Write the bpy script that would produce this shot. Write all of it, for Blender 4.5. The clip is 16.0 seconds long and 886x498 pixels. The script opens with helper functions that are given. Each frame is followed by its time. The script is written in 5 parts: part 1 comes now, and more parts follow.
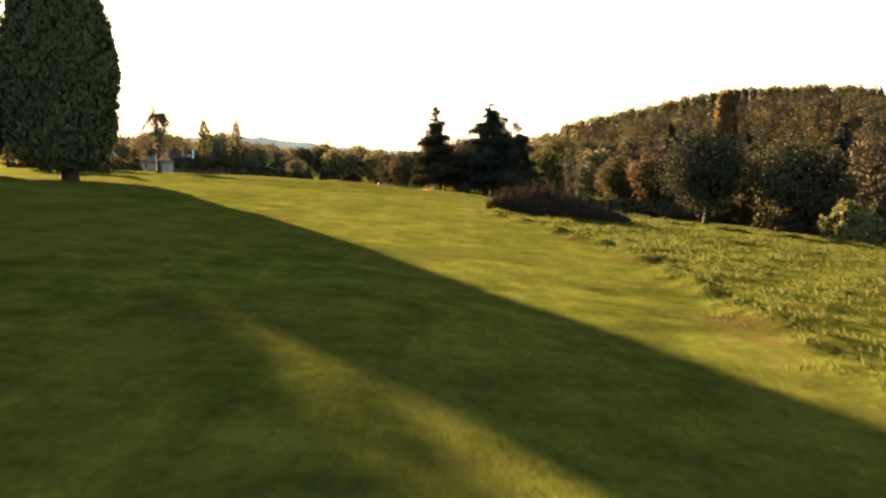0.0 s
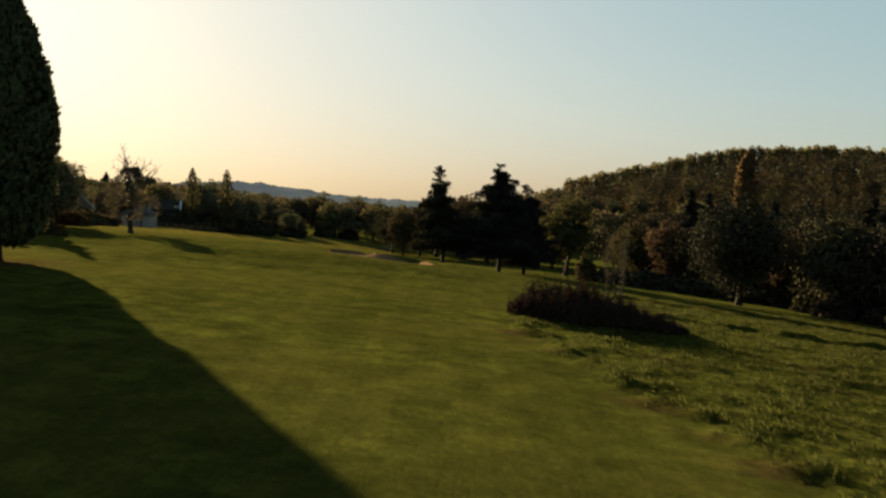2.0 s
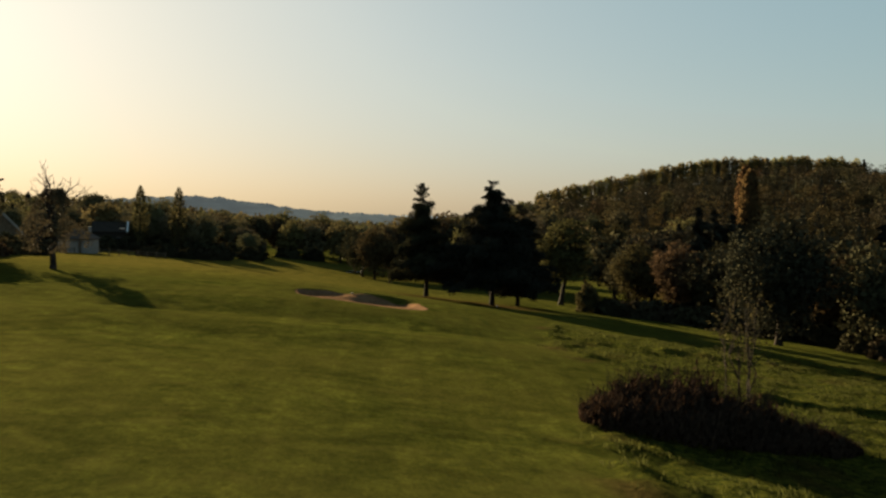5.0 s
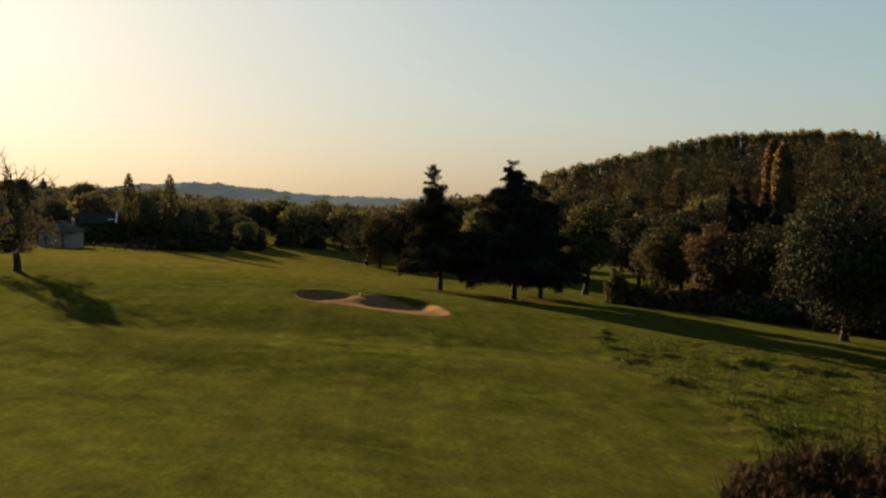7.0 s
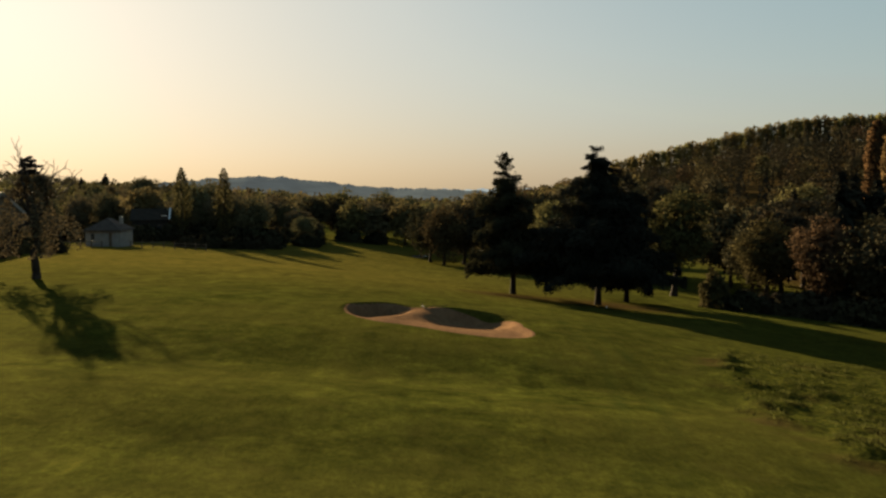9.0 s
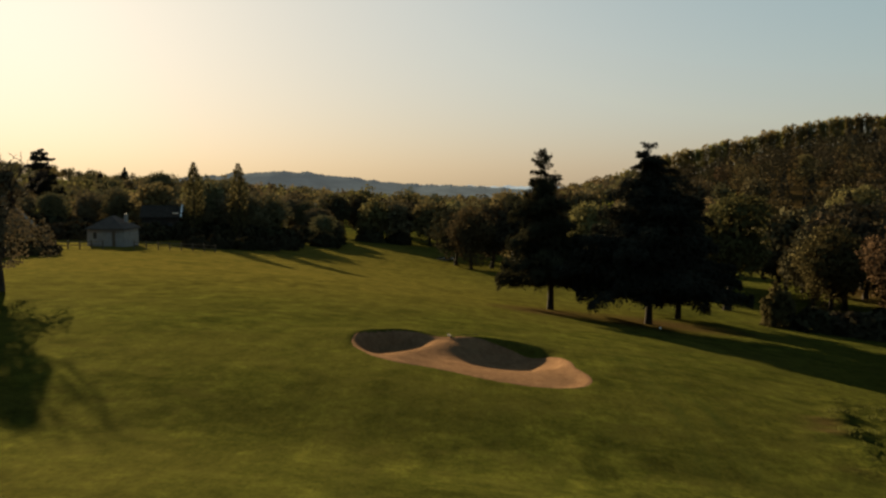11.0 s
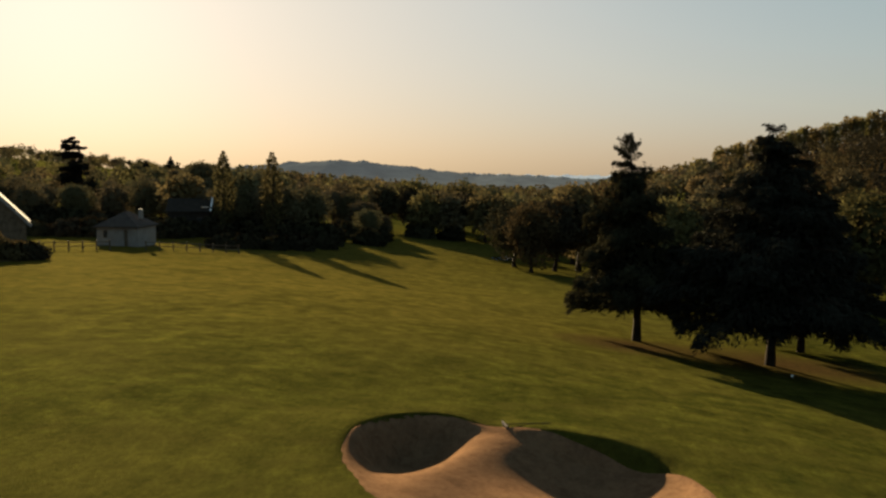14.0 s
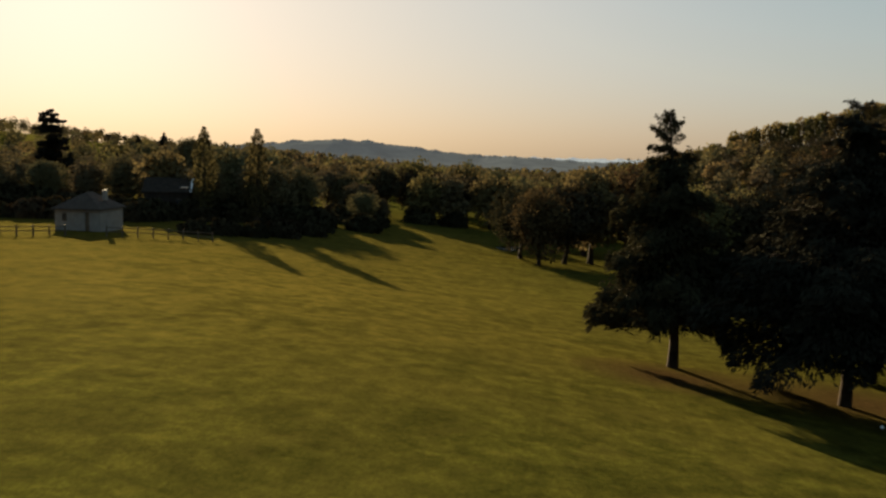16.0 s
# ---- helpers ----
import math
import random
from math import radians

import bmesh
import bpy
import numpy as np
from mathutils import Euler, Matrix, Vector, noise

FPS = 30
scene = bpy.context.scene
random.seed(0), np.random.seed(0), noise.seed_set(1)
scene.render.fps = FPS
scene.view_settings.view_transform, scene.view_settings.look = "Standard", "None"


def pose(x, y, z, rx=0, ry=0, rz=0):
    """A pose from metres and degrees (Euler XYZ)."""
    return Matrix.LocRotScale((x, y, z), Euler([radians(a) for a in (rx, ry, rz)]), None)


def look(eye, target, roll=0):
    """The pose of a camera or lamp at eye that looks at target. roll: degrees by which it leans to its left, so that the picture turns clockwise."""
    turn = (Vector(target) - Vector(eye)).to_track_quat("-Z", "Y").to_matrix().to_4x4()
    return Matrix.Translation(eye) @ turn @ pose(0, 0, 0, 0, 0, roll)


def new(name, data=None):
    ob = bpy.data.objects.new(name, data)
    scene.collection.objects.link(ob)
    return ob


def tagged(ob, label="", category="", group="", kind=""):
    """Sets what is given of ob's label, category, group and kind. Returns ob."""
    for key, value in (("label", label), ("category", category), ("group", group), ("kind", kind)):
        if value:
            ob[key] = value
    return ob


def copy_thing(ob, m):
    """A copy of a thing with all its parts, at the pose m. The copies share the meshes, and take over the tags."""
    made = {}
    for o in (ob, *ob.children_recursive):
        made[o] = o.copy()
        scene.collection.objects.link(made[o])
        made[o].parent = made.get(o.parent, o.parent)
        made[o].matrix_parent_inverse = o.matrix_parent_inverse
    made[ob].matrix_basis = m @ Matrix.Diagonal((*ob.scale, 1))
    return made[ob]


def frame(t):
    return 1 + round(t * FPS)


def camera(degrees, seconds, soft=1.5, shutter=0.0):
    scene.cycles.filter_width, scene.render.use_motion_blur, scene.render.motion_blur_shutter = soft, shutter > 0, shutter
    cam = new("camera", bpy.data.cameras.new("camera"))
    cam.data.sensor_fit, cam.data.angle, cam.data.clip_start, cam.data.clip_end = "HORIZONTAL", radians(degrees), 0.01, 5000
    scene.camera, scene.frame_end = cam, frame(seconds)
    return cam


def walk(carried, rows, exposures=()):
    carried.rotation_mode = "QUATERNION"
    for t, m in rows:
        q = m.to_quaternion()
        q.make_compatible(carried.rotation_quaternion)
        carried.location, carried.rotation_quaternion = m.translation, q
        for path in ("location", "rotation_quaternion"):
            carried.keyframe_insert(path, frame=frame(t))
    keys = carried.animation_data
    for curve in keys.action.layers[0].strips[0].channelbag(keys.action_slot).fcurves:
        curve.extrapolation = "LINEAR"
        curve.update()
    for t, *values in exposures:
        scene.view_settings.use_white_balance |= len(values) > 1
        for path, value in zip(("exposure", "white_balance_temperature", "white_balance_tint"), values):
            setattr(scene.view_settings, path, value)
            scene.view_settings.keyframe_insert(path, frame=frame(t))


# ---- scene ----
cam = camera(52.6, 16.0, 2.5, 0.4)
METRES, EYE, TILT, LEAN, TURN = 100.0, 5.0, -6.1, -0.5, 0.0
ROWS = [
    (0.0, 0.0, 0.0, 0.0, 0.0, 0.0, 0.0),
    (0.5, -0.0004, 0.0336, 0.0095, 0.09, 0.74, -0.53),
    (1.0, -0.0017, 0.0692, 0.0193, 0.19, 1.64, -0.97),
    (1.5, -0.004, 0.1009, 0.028, 0.06, 2.42, -1.14),
    (2.0, -0.0078, 0.1344, 0.0369, -0.23, 3.1, -1.47),
    (2.5, -0.0122, 0.1648, 0.0439, -0.59, 3.66, -1.61),
    (3.0, -0.0174, 0.1972, 0.0506, -1.04, 4.05, -1.69),
    (3.5, -0.0225, 0.2263, 0.0563, -1.49, 4.22, -1.67),
    (4.0, -0.0278, 0.2581, 0.0619, -1.97, 4.21, -1.52),
    (6.5, -0.0462, 0.4034, 0.082, -3.01, 3.04, 0.09),
    (7.0, -0.0485, 0.4356, 0.087, -2.48, 2.74, 0.38),
    (7.5, -0.0498, 0.4649, 0.0912, -1.63, 2.52, 0.58),
    (8.0, -0.0511, 0.4958, 0.0952, -0.48, 2.38, 0.65),
    (8.5, -0.0525, 0.5253, 0.0985, 0.59, 2.28, 0.63),
    (9.0, -0.0538, 0.5578, 0.1013, 1.57, 2.22, 0.63),
    (11.5, -0.0624, 0.6979, 0.122, 3.46, 1.92, -0.2),
    (12.0, -0.0642, 0.7292, 0.1272, 3.95, 1.83, -0.26),
    (12.5, -0.0655, 0.7589, 0.1312, 4.61, 1.75, -0.34),
    (13.0, -0.0665, 0.7918, 0.135, 5.47, 1.64, -0.36),
    (13.5, -0.0674, 0.8211, 0.138, 6.21, 1.49, -0.41),
    (14.0, -0.0691, 0.8544, 0.1414, 6.78, 1.27, -0.55),
    (14.5, -0.0707, 0.8837, 0.145, 7.08, 0.99, -0.73),
    (15.0, -0.0729, 0.9167, 0.149, 7.15, 0.63, -1.01),
    (15.5, -0.0746, 0.948, 0.1526, 7.11, 0.32, -1.27),
    (16.0, -0.0775, 0.9822, 0.1563, 7.04, 0.06, -1.54),
]
walk(cam, [(t, pose(0, 0, EYE, TILT, LEAN, TURN) @ pose(METRES * x, METRES * y, METRES * z, 90 + pitch, roll, yaw)) for t, x, y, z, yaw, pitch, roll in ROWS],
     [(0.0, 4.75, 7050, 10), (0.6, 4.35, 6950, 10), (1.2, 3.45, 6700, 8), (1.8, 2.85, 6500, 4), (2.4, 2.55, 6250, 2), (3.5, 2.45, 6200, 2), (4.2, 2.5, 6250, 2), (7.0, 2.6, 6400, 5), (9.0, 2.5, 6450, 5), (12.5, 2.46, 6500, 7), (16.0, 2.48, 6600, 10)])

# ---- light ----
SUN_AZ, SUN_EL = 29.6, 12.9          # degrees to the left of the y axis, degrees above the horizon
world = bpy.data.worlds.new("evening_sky")
scene.world = world
world.use_nodes = True
wn = world.node_tree.nodes
wn.clear()
sky = wn.new("ShaderNodeTexSky")
sky.sky_type, sky.sun_disc = "NISHITA", False
sky.sun_elevation, sky.sun_rotation = radians(SUN_EL), radians(-SUN_AZ)
sky.air_density, sky.dust_density, sky.ozone_density, sky.altitude = 1.0, 2.2, 2.6, 100
back = wn.new("ShaderNodeBackground")
back.inputs["Strength"].default_value = 0.055
wout = wn.new("ShaderNodeOutputWorld")
veil = wn.new("ShaderNodeGamma")     # evening haze evens the sky out
veil.inputs["Gamma"].default_value = 0.33
tone = wn.new("ShaderNodeHueSaturation")
tone.inputs["Saturation"].default_value, tone.inputs["Hue"].default_value = 1.65, 0.481
world.node_tree.links.new(sky.outputs[0], veil.inputs[0])
world.node_tree.links.new(veil.outputs[0], tone.inputs["Color"])
dusk = wn.new("ShaderNodeMix")
dusk.data_type, dusk.blend_type = "RGBA", "MULTIPLY"
dusk.inputs[0].default_value, dusk.inputs[7].default_value = 1.0, (1.0, 0.992, 0.955, 1)
world.node_tree.links.new(tone.outputs[0], dusk.inputs[6])
world.node_tree.links.new(dusk.outputs[2], back.inputs[0])
world.node_tree.links.new(back.outputs[0], wout.inputs[0])

sun_data = bpy.data.lights.new("sun", "SUN")
sun_data.energy, sun_data.angle, sun_data.color = 5.0, radians(0.6), (1.0, 0.77, 0.46)
sun = new("sun", sun_data)
to_sun = Vector((-math.sin(radians(SUN_AZ)) * math.cos(radians(SUN_EL)), math.cos(radians(SUN_AZ)) * math.cos(radians(SUN_EL)), math.sin(radians(SUN_EL))))
sun.matrix_world = look(to_sun * 60, (0, 0, 0))


# ---- materials ----
def graph(name):
    m = bpy.data.materials.new(name)
    m.use_nodes = True
    nt = m.node_tree
    nt.nodes.clear()

    def node(kind, settings=None, **inputs):
        n = nt.nodes.new(kind)
        for k, v in (settings or {}).items():
            setattr(n, k, v)
        for k, v in inputs.items():
            k = int(k[1:]) if k[0] == "_" and k[1:].isdigit() else k.replace("_", " ")
            if isinstance(v, bpy.types.NodeSocket):
                nt.links.new(v, n.inputs[k])
            else:
                n.inputs[k].default_value = v
        return n
    return m, nt, node


def ramp(node, value, *stops):
    r = node("ShaderNodeValToRGB", Fac=value)
    e = r.color_ramp.elements
    while len(e) < len(stops):
        e.new(0.5)
    for i, (p, c) in enumerate(stops):
        e[i].position, e[i].color = p, (*c, 1)
    return r.outputs[0]


def mixed(node, fac, a, b, blend="MIX"):
    n = node("ShaderNodeMix", {"data_type": "RGBA", "blend_type": blend})
    for i, v in ((0, fac), (6, a), (7, b)):
        if isinstance(v, bpy.types.NodeSocket):
            n.id_data.links.new(v, n.inputs[i])
        else:
            n.inputs[i].default_value = (*v, 1) if isinstance(v, tuple) else v
    return n.outputs[2]


def leaf_material(name, dark, light, through_light=0.4, spread=0.35):
    m, nt, node = graph(name)
    geo, info = node("ShaderNodeNewGeometry"), node("ShaderNodeObjectInfo")
    coarse = node("ShaderNodeTexNoise", Vector=geo.outputs["Position"], Scale=0.35, Detail=2.0)
    mid = tuple((a + b) / 2 for a, b in zip(dark, light))
    col = ramp(node, geo.outputs["Random Per Island"], (0.0, dark), (0.6, mid), (1.0, light))
    col = mixed(node, ramp(node, coarse.outputs[0], (0.35, (0, 0, 0)), (0.7, (0.3, 0.3, 0.3))), col, light)
    hsv = node("ShaderNodeHueSaturation", Color=col)
    tree = node("ShaderNodeAttribute", {"attribute_name": "tree"})
    own = node("ShaderNodeMath", {"operation": "ADD"}, _0=info.outputs["Random"], _1=tree.outputs["Fac"])
    own = node("ShaderNodeMath", {"operation": "FRACT"}, _0=own.outputs[0])
    turn = node("ShaderNodeMath", {"operation": "MULTIPLY"}, _0=own.outputs[0], _1=7.3)
    turn = node("ShaderNodeMath", {"operation": "FRACT"}, _0=turn.outputs[0])
    shift = node("ShaderNodeMapRange", Value=own.outputs[0], To_Min=1 - spread, To_Max=1 + spread)
    hue = node("ShaderNodeMapRange", Value=turn.outputs[0], To_Min=0.525, To_Max=0.475)
    nt.links.new(shift.outputs[0], hsv.inputs["Value"])
    nt.links.new(hue.outputs[0], hsv.inputs["Hue"])
    diff = node("ShaderNodeBsdfDiffuse", Color=hsv.outputs[0])
    trans = node("ShaderNodeBsdfTranslucent", Color=hsv.outputs[0])
    a = node("ShaderNodeMixShader", _0=through_light, _1=diff.outputs[0], _2=trans.outputs[0])
    node("ShaderNodeOutputMaterial", Surface=a.outputs[0])
    return m


def plain_material(name, dark, light, rough=0.85, scale=3.0, bump_size=0.02, metal=0.0):
    m, nt, node = graph(name)
    geo = node("ShaderNodeTexCoord")
    big = node("ShaderNodeTexNoise", Vector=geo.outputs["Object"], Scale=scale, Detail=5.0, Roughness=0.65)
    fine = node("ShaderNodeTexNoise", Vector=geo.outputs["Object"], Scale=scale * 12, Detail=3.0)
    col = ramp(node, big.outputs[0], (0.3, dark), (0.7, light))
    col = mixed(node, 0.25, col, fine.outputs[1], "MULTIPLY")
    bp = node("ShaderNodeBump", Strength=0.6, Distance=bump_size, Height=fine.outputs[0])
    p = node("ShaderNodeBsdfPrincipled", Base_Color=col, Roughness=rough, Metallic=metal, Normal=bp.outputs[0])
    p.inputs["Specular IOR Level"].default_value = 0.5 if rough < 0.5 else 0.05
    node("ShaderNodeOutputMaterial", Surface=p.outputs[0])
    return m


def grass_material():
    """Mown fairway, shaggy rough, leaf litter and bare ground, told apart by the sheet's own masks; one more mask
    paints light on the far fairway.
    """
    m, nt, node = graph("grass")
    geo = node("ShaderNodeNewGeometry")
    pos = geo.outputs["Position"]
    rough = node("ShaderNodeAttribute", {"attribute_name": "rough"}).outputs["Fac"]
    litter = node("ShaderNodeAttribute", {"attribute_name": "litter"}).outputs["Fac"]
    far = node("ShaderNodeAttribute", {"attribute_name": "far"}).outputs["Fac"]
    broad = node("ShaderNodeTexNoise", Vector=pos, Scale=0.09, Detail=4.0, Roughness=0.6)
    patch = node("ShaderNodeTexNoise", Vector=pos, Scale=0.8, Detail=6.0, Roughness=0.7)
    fine = node("ShaderNodeTexNoise", Vector=pos, Scale=14.0, Detail=4.0, Roughness=0.75)
    tuft = node("ShaderNodeTexNoise", Vector=pos, Scale=2.6, Detail=5.0, Roughness=0.75, Distortion=0.6)
    mown = ramp(node, patch.outputs[0], (0.34, (0.033, 0.038, 0.009)), (0.50, (0.052, 0.060, 0.012)), (0.64, (0.080, 0.086, 0.017)))
    blotch = node("ShaderNodeTexNoise", Vector=pos, Scale=0.28, Detail=5.0, Roughness=0.65, Distortion=0.8)
    mown = mixed(node, 1.0, mown, ramp(node, blotch.outputs[0], (0.38, (0.60, 0.60, 0.62)), (0.60, (1.20, 1.14, 1.06))), "MULTIPLY")
    mown = mixed(node, ramp(node, broad.outputs[0], (0.38, (0, 0, 0)), (0.66, (0.6, 0.6, 0.6))), mown, (0.070, 0.066, 0.015))
    wild = ramp(node, tuft.outputs[0], (0.38, (0.024, 0.031, 0.008)), (0.5, (0.068, 0.078, 0.014)), (0.62, (0.150, 0.146, 0.024)))
    grain = node("ShaderNodeMapping", Vector=pos, Scale=(5.5, 3.2, 4.0))
    clump = node("ShaderNodeTexNoise", Vector=grain.outputs[0], Scale=1.0, Detail=5.0, Roughness=0.75, Distortion=0.5)
    mown = mixed(node, 0.4, mown, ramp(node, clump.outputs[0], (0.38, (0.45, 0.48, 0.45)), (0.5, (0.97, 0.95, 0.95)), (0.62, (1.5, 1.42, 1.3))), "MULTIPLY")
    lane = node("ShaderNodeMapping", Vector=pos, Rotation=(0, 0, 0.12), Scale=(1.1, 0.05, 0.3))
    streak = node("ShaderNodeTexNoise", Vector=lane.outputs[0], Scale=1.0, Detail=3.0, Roughness=0.6)
    mown = mixed(node, 0.4, mown, ramp(node, streak.outputs[0], (0.38, (0.72, 0.75, 0.7)), (0.62, (1.22, 1.18, 1.1))), "MULTIPLY")
    col = mixed(node, rough, mown, wild)
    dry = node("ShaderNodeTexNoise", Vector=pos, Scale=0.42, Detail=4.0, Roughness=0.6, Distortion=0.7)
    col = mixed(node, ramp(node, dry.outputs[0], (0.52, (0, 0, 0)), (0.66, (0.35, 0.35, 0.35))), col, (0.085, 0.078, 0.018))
    # backlit glow of the far fairway, painted in as brighter yellow turf
    parched = node("ShaderNodeAttribute", {"attribute_name": "parched"}).outputs["Fac"]
    lit_turf = mixed(node, 1.0, (0.136, 0.110, 0.024), ramp(node, patch.outputs[0], (0.34, (0.62, 0.64, 0.62)), (0.64, (1.25, 1.22, 1.2))), "MULTIPLY")
    col = mixed(node, mixed(node, 1.0, parched, ramp(node, blotch.outputs[0], (0.34, (0.45, 0.45, 0.45)), (0.6, (1, 1, 1))), "MULTIPLY"), col, lit_turf)
    brown = ramp(node, tuft.outputs[0], (0.3, (0.026, 0.017, 0.008)), (0.7, (0.085, 0.052, 0.023)))
    track = node("ShaderNodeAttribute", {"attribute_name": "track"}).outputs["Fac"]
    col = mixed(node, track, col, (0.028, 0.040, 0.010))
    col = mixed(node, litter, col, brown)
    col = mixed(node, 0.35, col, ramp(node, fine.outputs[0], (0.25, (0.35, 0.35, 0.35)), (0.7, (1.2, 1.2, 1.2))), "MULTIPLY")
    col = mixed(node, far, col, (0.055, 0.070, 0.050))
    hump = mixed(node, rough, mixed(node, 0.3, mixed(node, 0.5, patch.outputs[0], clump.outputs[0]), fine.outputs[0]), mixed(node, 0.3, tuft.outputs[0], fine.outputs[0]))
    lift = node("ShaderNodeMapRange", Value=rough, To_Min=0.16, To_Max=0.85)
    bp = node("ShaderNodeBump", Strength=1.0, Distance=lift.outputs[0], Height=hump)
    col = node("ShaderNodeHueSaturation", Color=col, Value=0.91).outputs[0]
    lit = node("ShaderNodeHueSaturation", Color=col, Saturation=1.1, Value=1.25)
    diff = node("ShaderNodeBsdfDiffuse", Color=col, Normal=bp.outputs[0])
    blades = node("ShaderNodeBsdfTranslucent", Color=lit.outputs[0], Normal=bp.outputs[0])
    both = node("ShaderNodeMixShader", _0=0.36, _1=diff.outputs[0], _2=blades.outputs[0])
    shine = node("ShaderNodeBsdfGlossy", Color=(0.42, 0.38, 0.12, 1), Roughness=0.62, Normal=bp.outputs[0])
    both = node("ShaderNodeMixShader", _0=0.004, _1=both.outputs[0], _2=shine.outputs[0])
    node("ShaderNodeOutputMaterial", Surface=both.outputs[0])
    return m


def sand_material():
    m, nt, node = graph("bunker_sand")
    geo = node("ShaderNodeNewGeometry")
    big = node("ShaderNodeTexNoise", Vector=geo.outputs["Position"], Scale=0.9, Detail=5.0, Roughness=0.6)
    grain = node("ShaderNodeTexNoise", Vector=geo.outputs["Position"], Scale=9.0, Detail=6.0, Roughness=0.8)
    col = ramp(node, big.outputs[0], (0.3, (0.102, 0.059, 0.033)), (0.7, (0.142, 0.082, 0.045)))
    col = mixed(node, 0.4, col, ramp(node, grain.outputs[0], (0.3, (0.5, 0.5, 0.5)), (0.65, (1.1, 1.1, 1.1))), "MULTIPLY")
    prints = node("ShaderNodeTexNoise", Vector=geo.outputs["Position"], Scale=2.4, Detail=4.0, Roughness=0.7, Distortion=1.2)
    col = mixed(node, 0.8, col, ramp(node, prints.outputs[0], (0.36, (0.74, 0.72, 0.70)), (0.52, (1.0, 1.0, 1.0)), (0.68, (1.15, 1.13, 1.12))), "MULTIPLY")
    bp = node("ShaderNodeBump", Strength=0.7, Distance=0.07, Height=mixed(node, 0.5, prints.outputs[0], grain.outputs[0]))
    p = node("ShaderNodeBsdfPrincipled", Base_Color=col, Roughness=0.95, Normal=bp.outputs[0])
    p.inputs["Specular IOR Level"].default_value = 0.0
    node("ShaderNodeOutputMaterial", Surface=p.outputs[0])
    return m


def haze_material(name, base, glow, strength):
    """Wooded ridges so far off that the haze before them is put into their colour and emission."""
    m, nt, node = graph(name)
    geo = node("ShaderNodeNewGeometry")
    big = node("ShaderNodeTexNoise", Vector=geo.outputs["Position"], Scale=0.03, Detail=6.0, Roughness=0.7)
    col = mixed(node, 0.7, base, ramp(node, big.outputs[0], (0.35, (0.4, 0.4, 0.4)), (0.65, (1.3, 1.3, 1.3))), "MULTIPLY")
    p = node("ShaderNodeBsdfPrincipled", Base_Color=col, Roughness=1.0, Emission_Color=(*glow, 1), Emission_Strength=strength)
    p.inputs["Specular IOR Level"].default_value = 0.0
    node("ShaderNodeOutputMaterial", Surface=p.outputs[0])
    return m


GRASS, SAND = grass_material(), sand_material()
BARK = plain_material("bark", (0.016, 0.011, 0.008), (0.050, 0.036, 0.024), 0.95, 1.5, 0.05)
DEADWOOD = plain_material("dead_wood", (0.018, 0.014, 0.011), (0.055, 0.043, 0.034), 0.9, 1.5, 0.04)
NEEDLES = leaf_material("needles", (0.017, 0.017, 0.013), (0.025, 0.024, 0.017), 0.05, 0.2)
NEEDLES_PALE = leaf_material("olive_needles", (0.026, 0.023, 0.015), (0.038, 0.033, 0.018), 0.10, 0.1)
CYPRESS = leaf_material("cypress_sprays", (0.034, 0.037, 0.018), (0.062, 0.062, 0.026), 0.15, 0.2)
# lightened copy of the green leaves: glare over the left woods, as colour
LEAF_GLARE = leaf_material("glare_lit_leaves", (0.066, 0.057, 0.032), (0.090, 0.075, 0.039), 0.14, 0.3)
# shaded copy of the same green, for trees seen on their dark side
LEAF_SHADED = leaf_material("shaded_green_leaves", (0.028, 0.024, 0.015), (0.038, 0.032, 0.018), 0.08, 0.25)
LEAF_OLIVE = leaf_material("olive_leaves", (0.082, 0.068, 0.031), (0.112, 0.090, 0.038), 0.22, 0.28)
LEAF_RUST = leaf_material("rust_leaves", (0.047, 0.034, 0.018), (0.062, 0.044, 0.021), 0.14, 0.2)
LEAF_GOLD = leaf_material("gold_leaves", (0.058, 0.037, 0.017), (0.076, 0.048, 0.020), 0.18, 0.12)
# darkest leaf copy: shade on the meadow oak and crest wood, as colour
LEAF_SHADOW = leaf_material("shadow_dark_leaves", (0.020, 0.019, 0.013), (0.030, 0.027, 0.017), 0.05, 0.1)
LEAF_PALE = leaf_material("pale_leaves", (0.040, 0.037, 0.016), (0.066, 0.059, 0.022), 0.20, 0.15)
LEAF_POPLAR = leaf_material("poplar_leaves", (0.085, 0.070, 0.027), (0.120, 0.096, 0.034), 0.45, 0.2)
TUFT = leaf_material("grass_blades", (0.034, 0.037, 0.011), (0.058, 0.060, 0.016), 0.35, 0.1)
SCRUB = leaf_material("bramble_leaves", (0.020, 0.013, 0.009), (0.034, 0.021, 0.013), 0.12, 0.15)
PLASTER = plain_material("pale_plaster", (0.17, 0.155, 0.145), (0.25, 0.23, 0.21), 0.85, 0.8, 0.01)
WHITE = plain_material("white_paint", (0.72, 0.72, 0.70), (0.82, 0.82, 0.80), 0.55, 2.0, 0.002)
SLATE = plain_material("dark_roof", (0.045, 0.036, 0.032), (0.075, 0.060, 0.052), 0.9, 1.2, 0.03)
PALE_ROOF = plain_material("pale_metal_roof", (0.55, 0.55, 0.55), (0.75, 0.75, 0.74), 0.28, 0.6, 0.004, 0.6)
BOARDS = plain_material("dark_boards", (0.020, 0.017, 0.015), (0.040, 0.033, 0.028), 0.9, 1.2, 0.02)
TIMBER = plain_material("weathered_timber", (0.06, 0.045, 0.03), (0.16, 0.12, 0.085), 0.9, 2.0, 0.01)
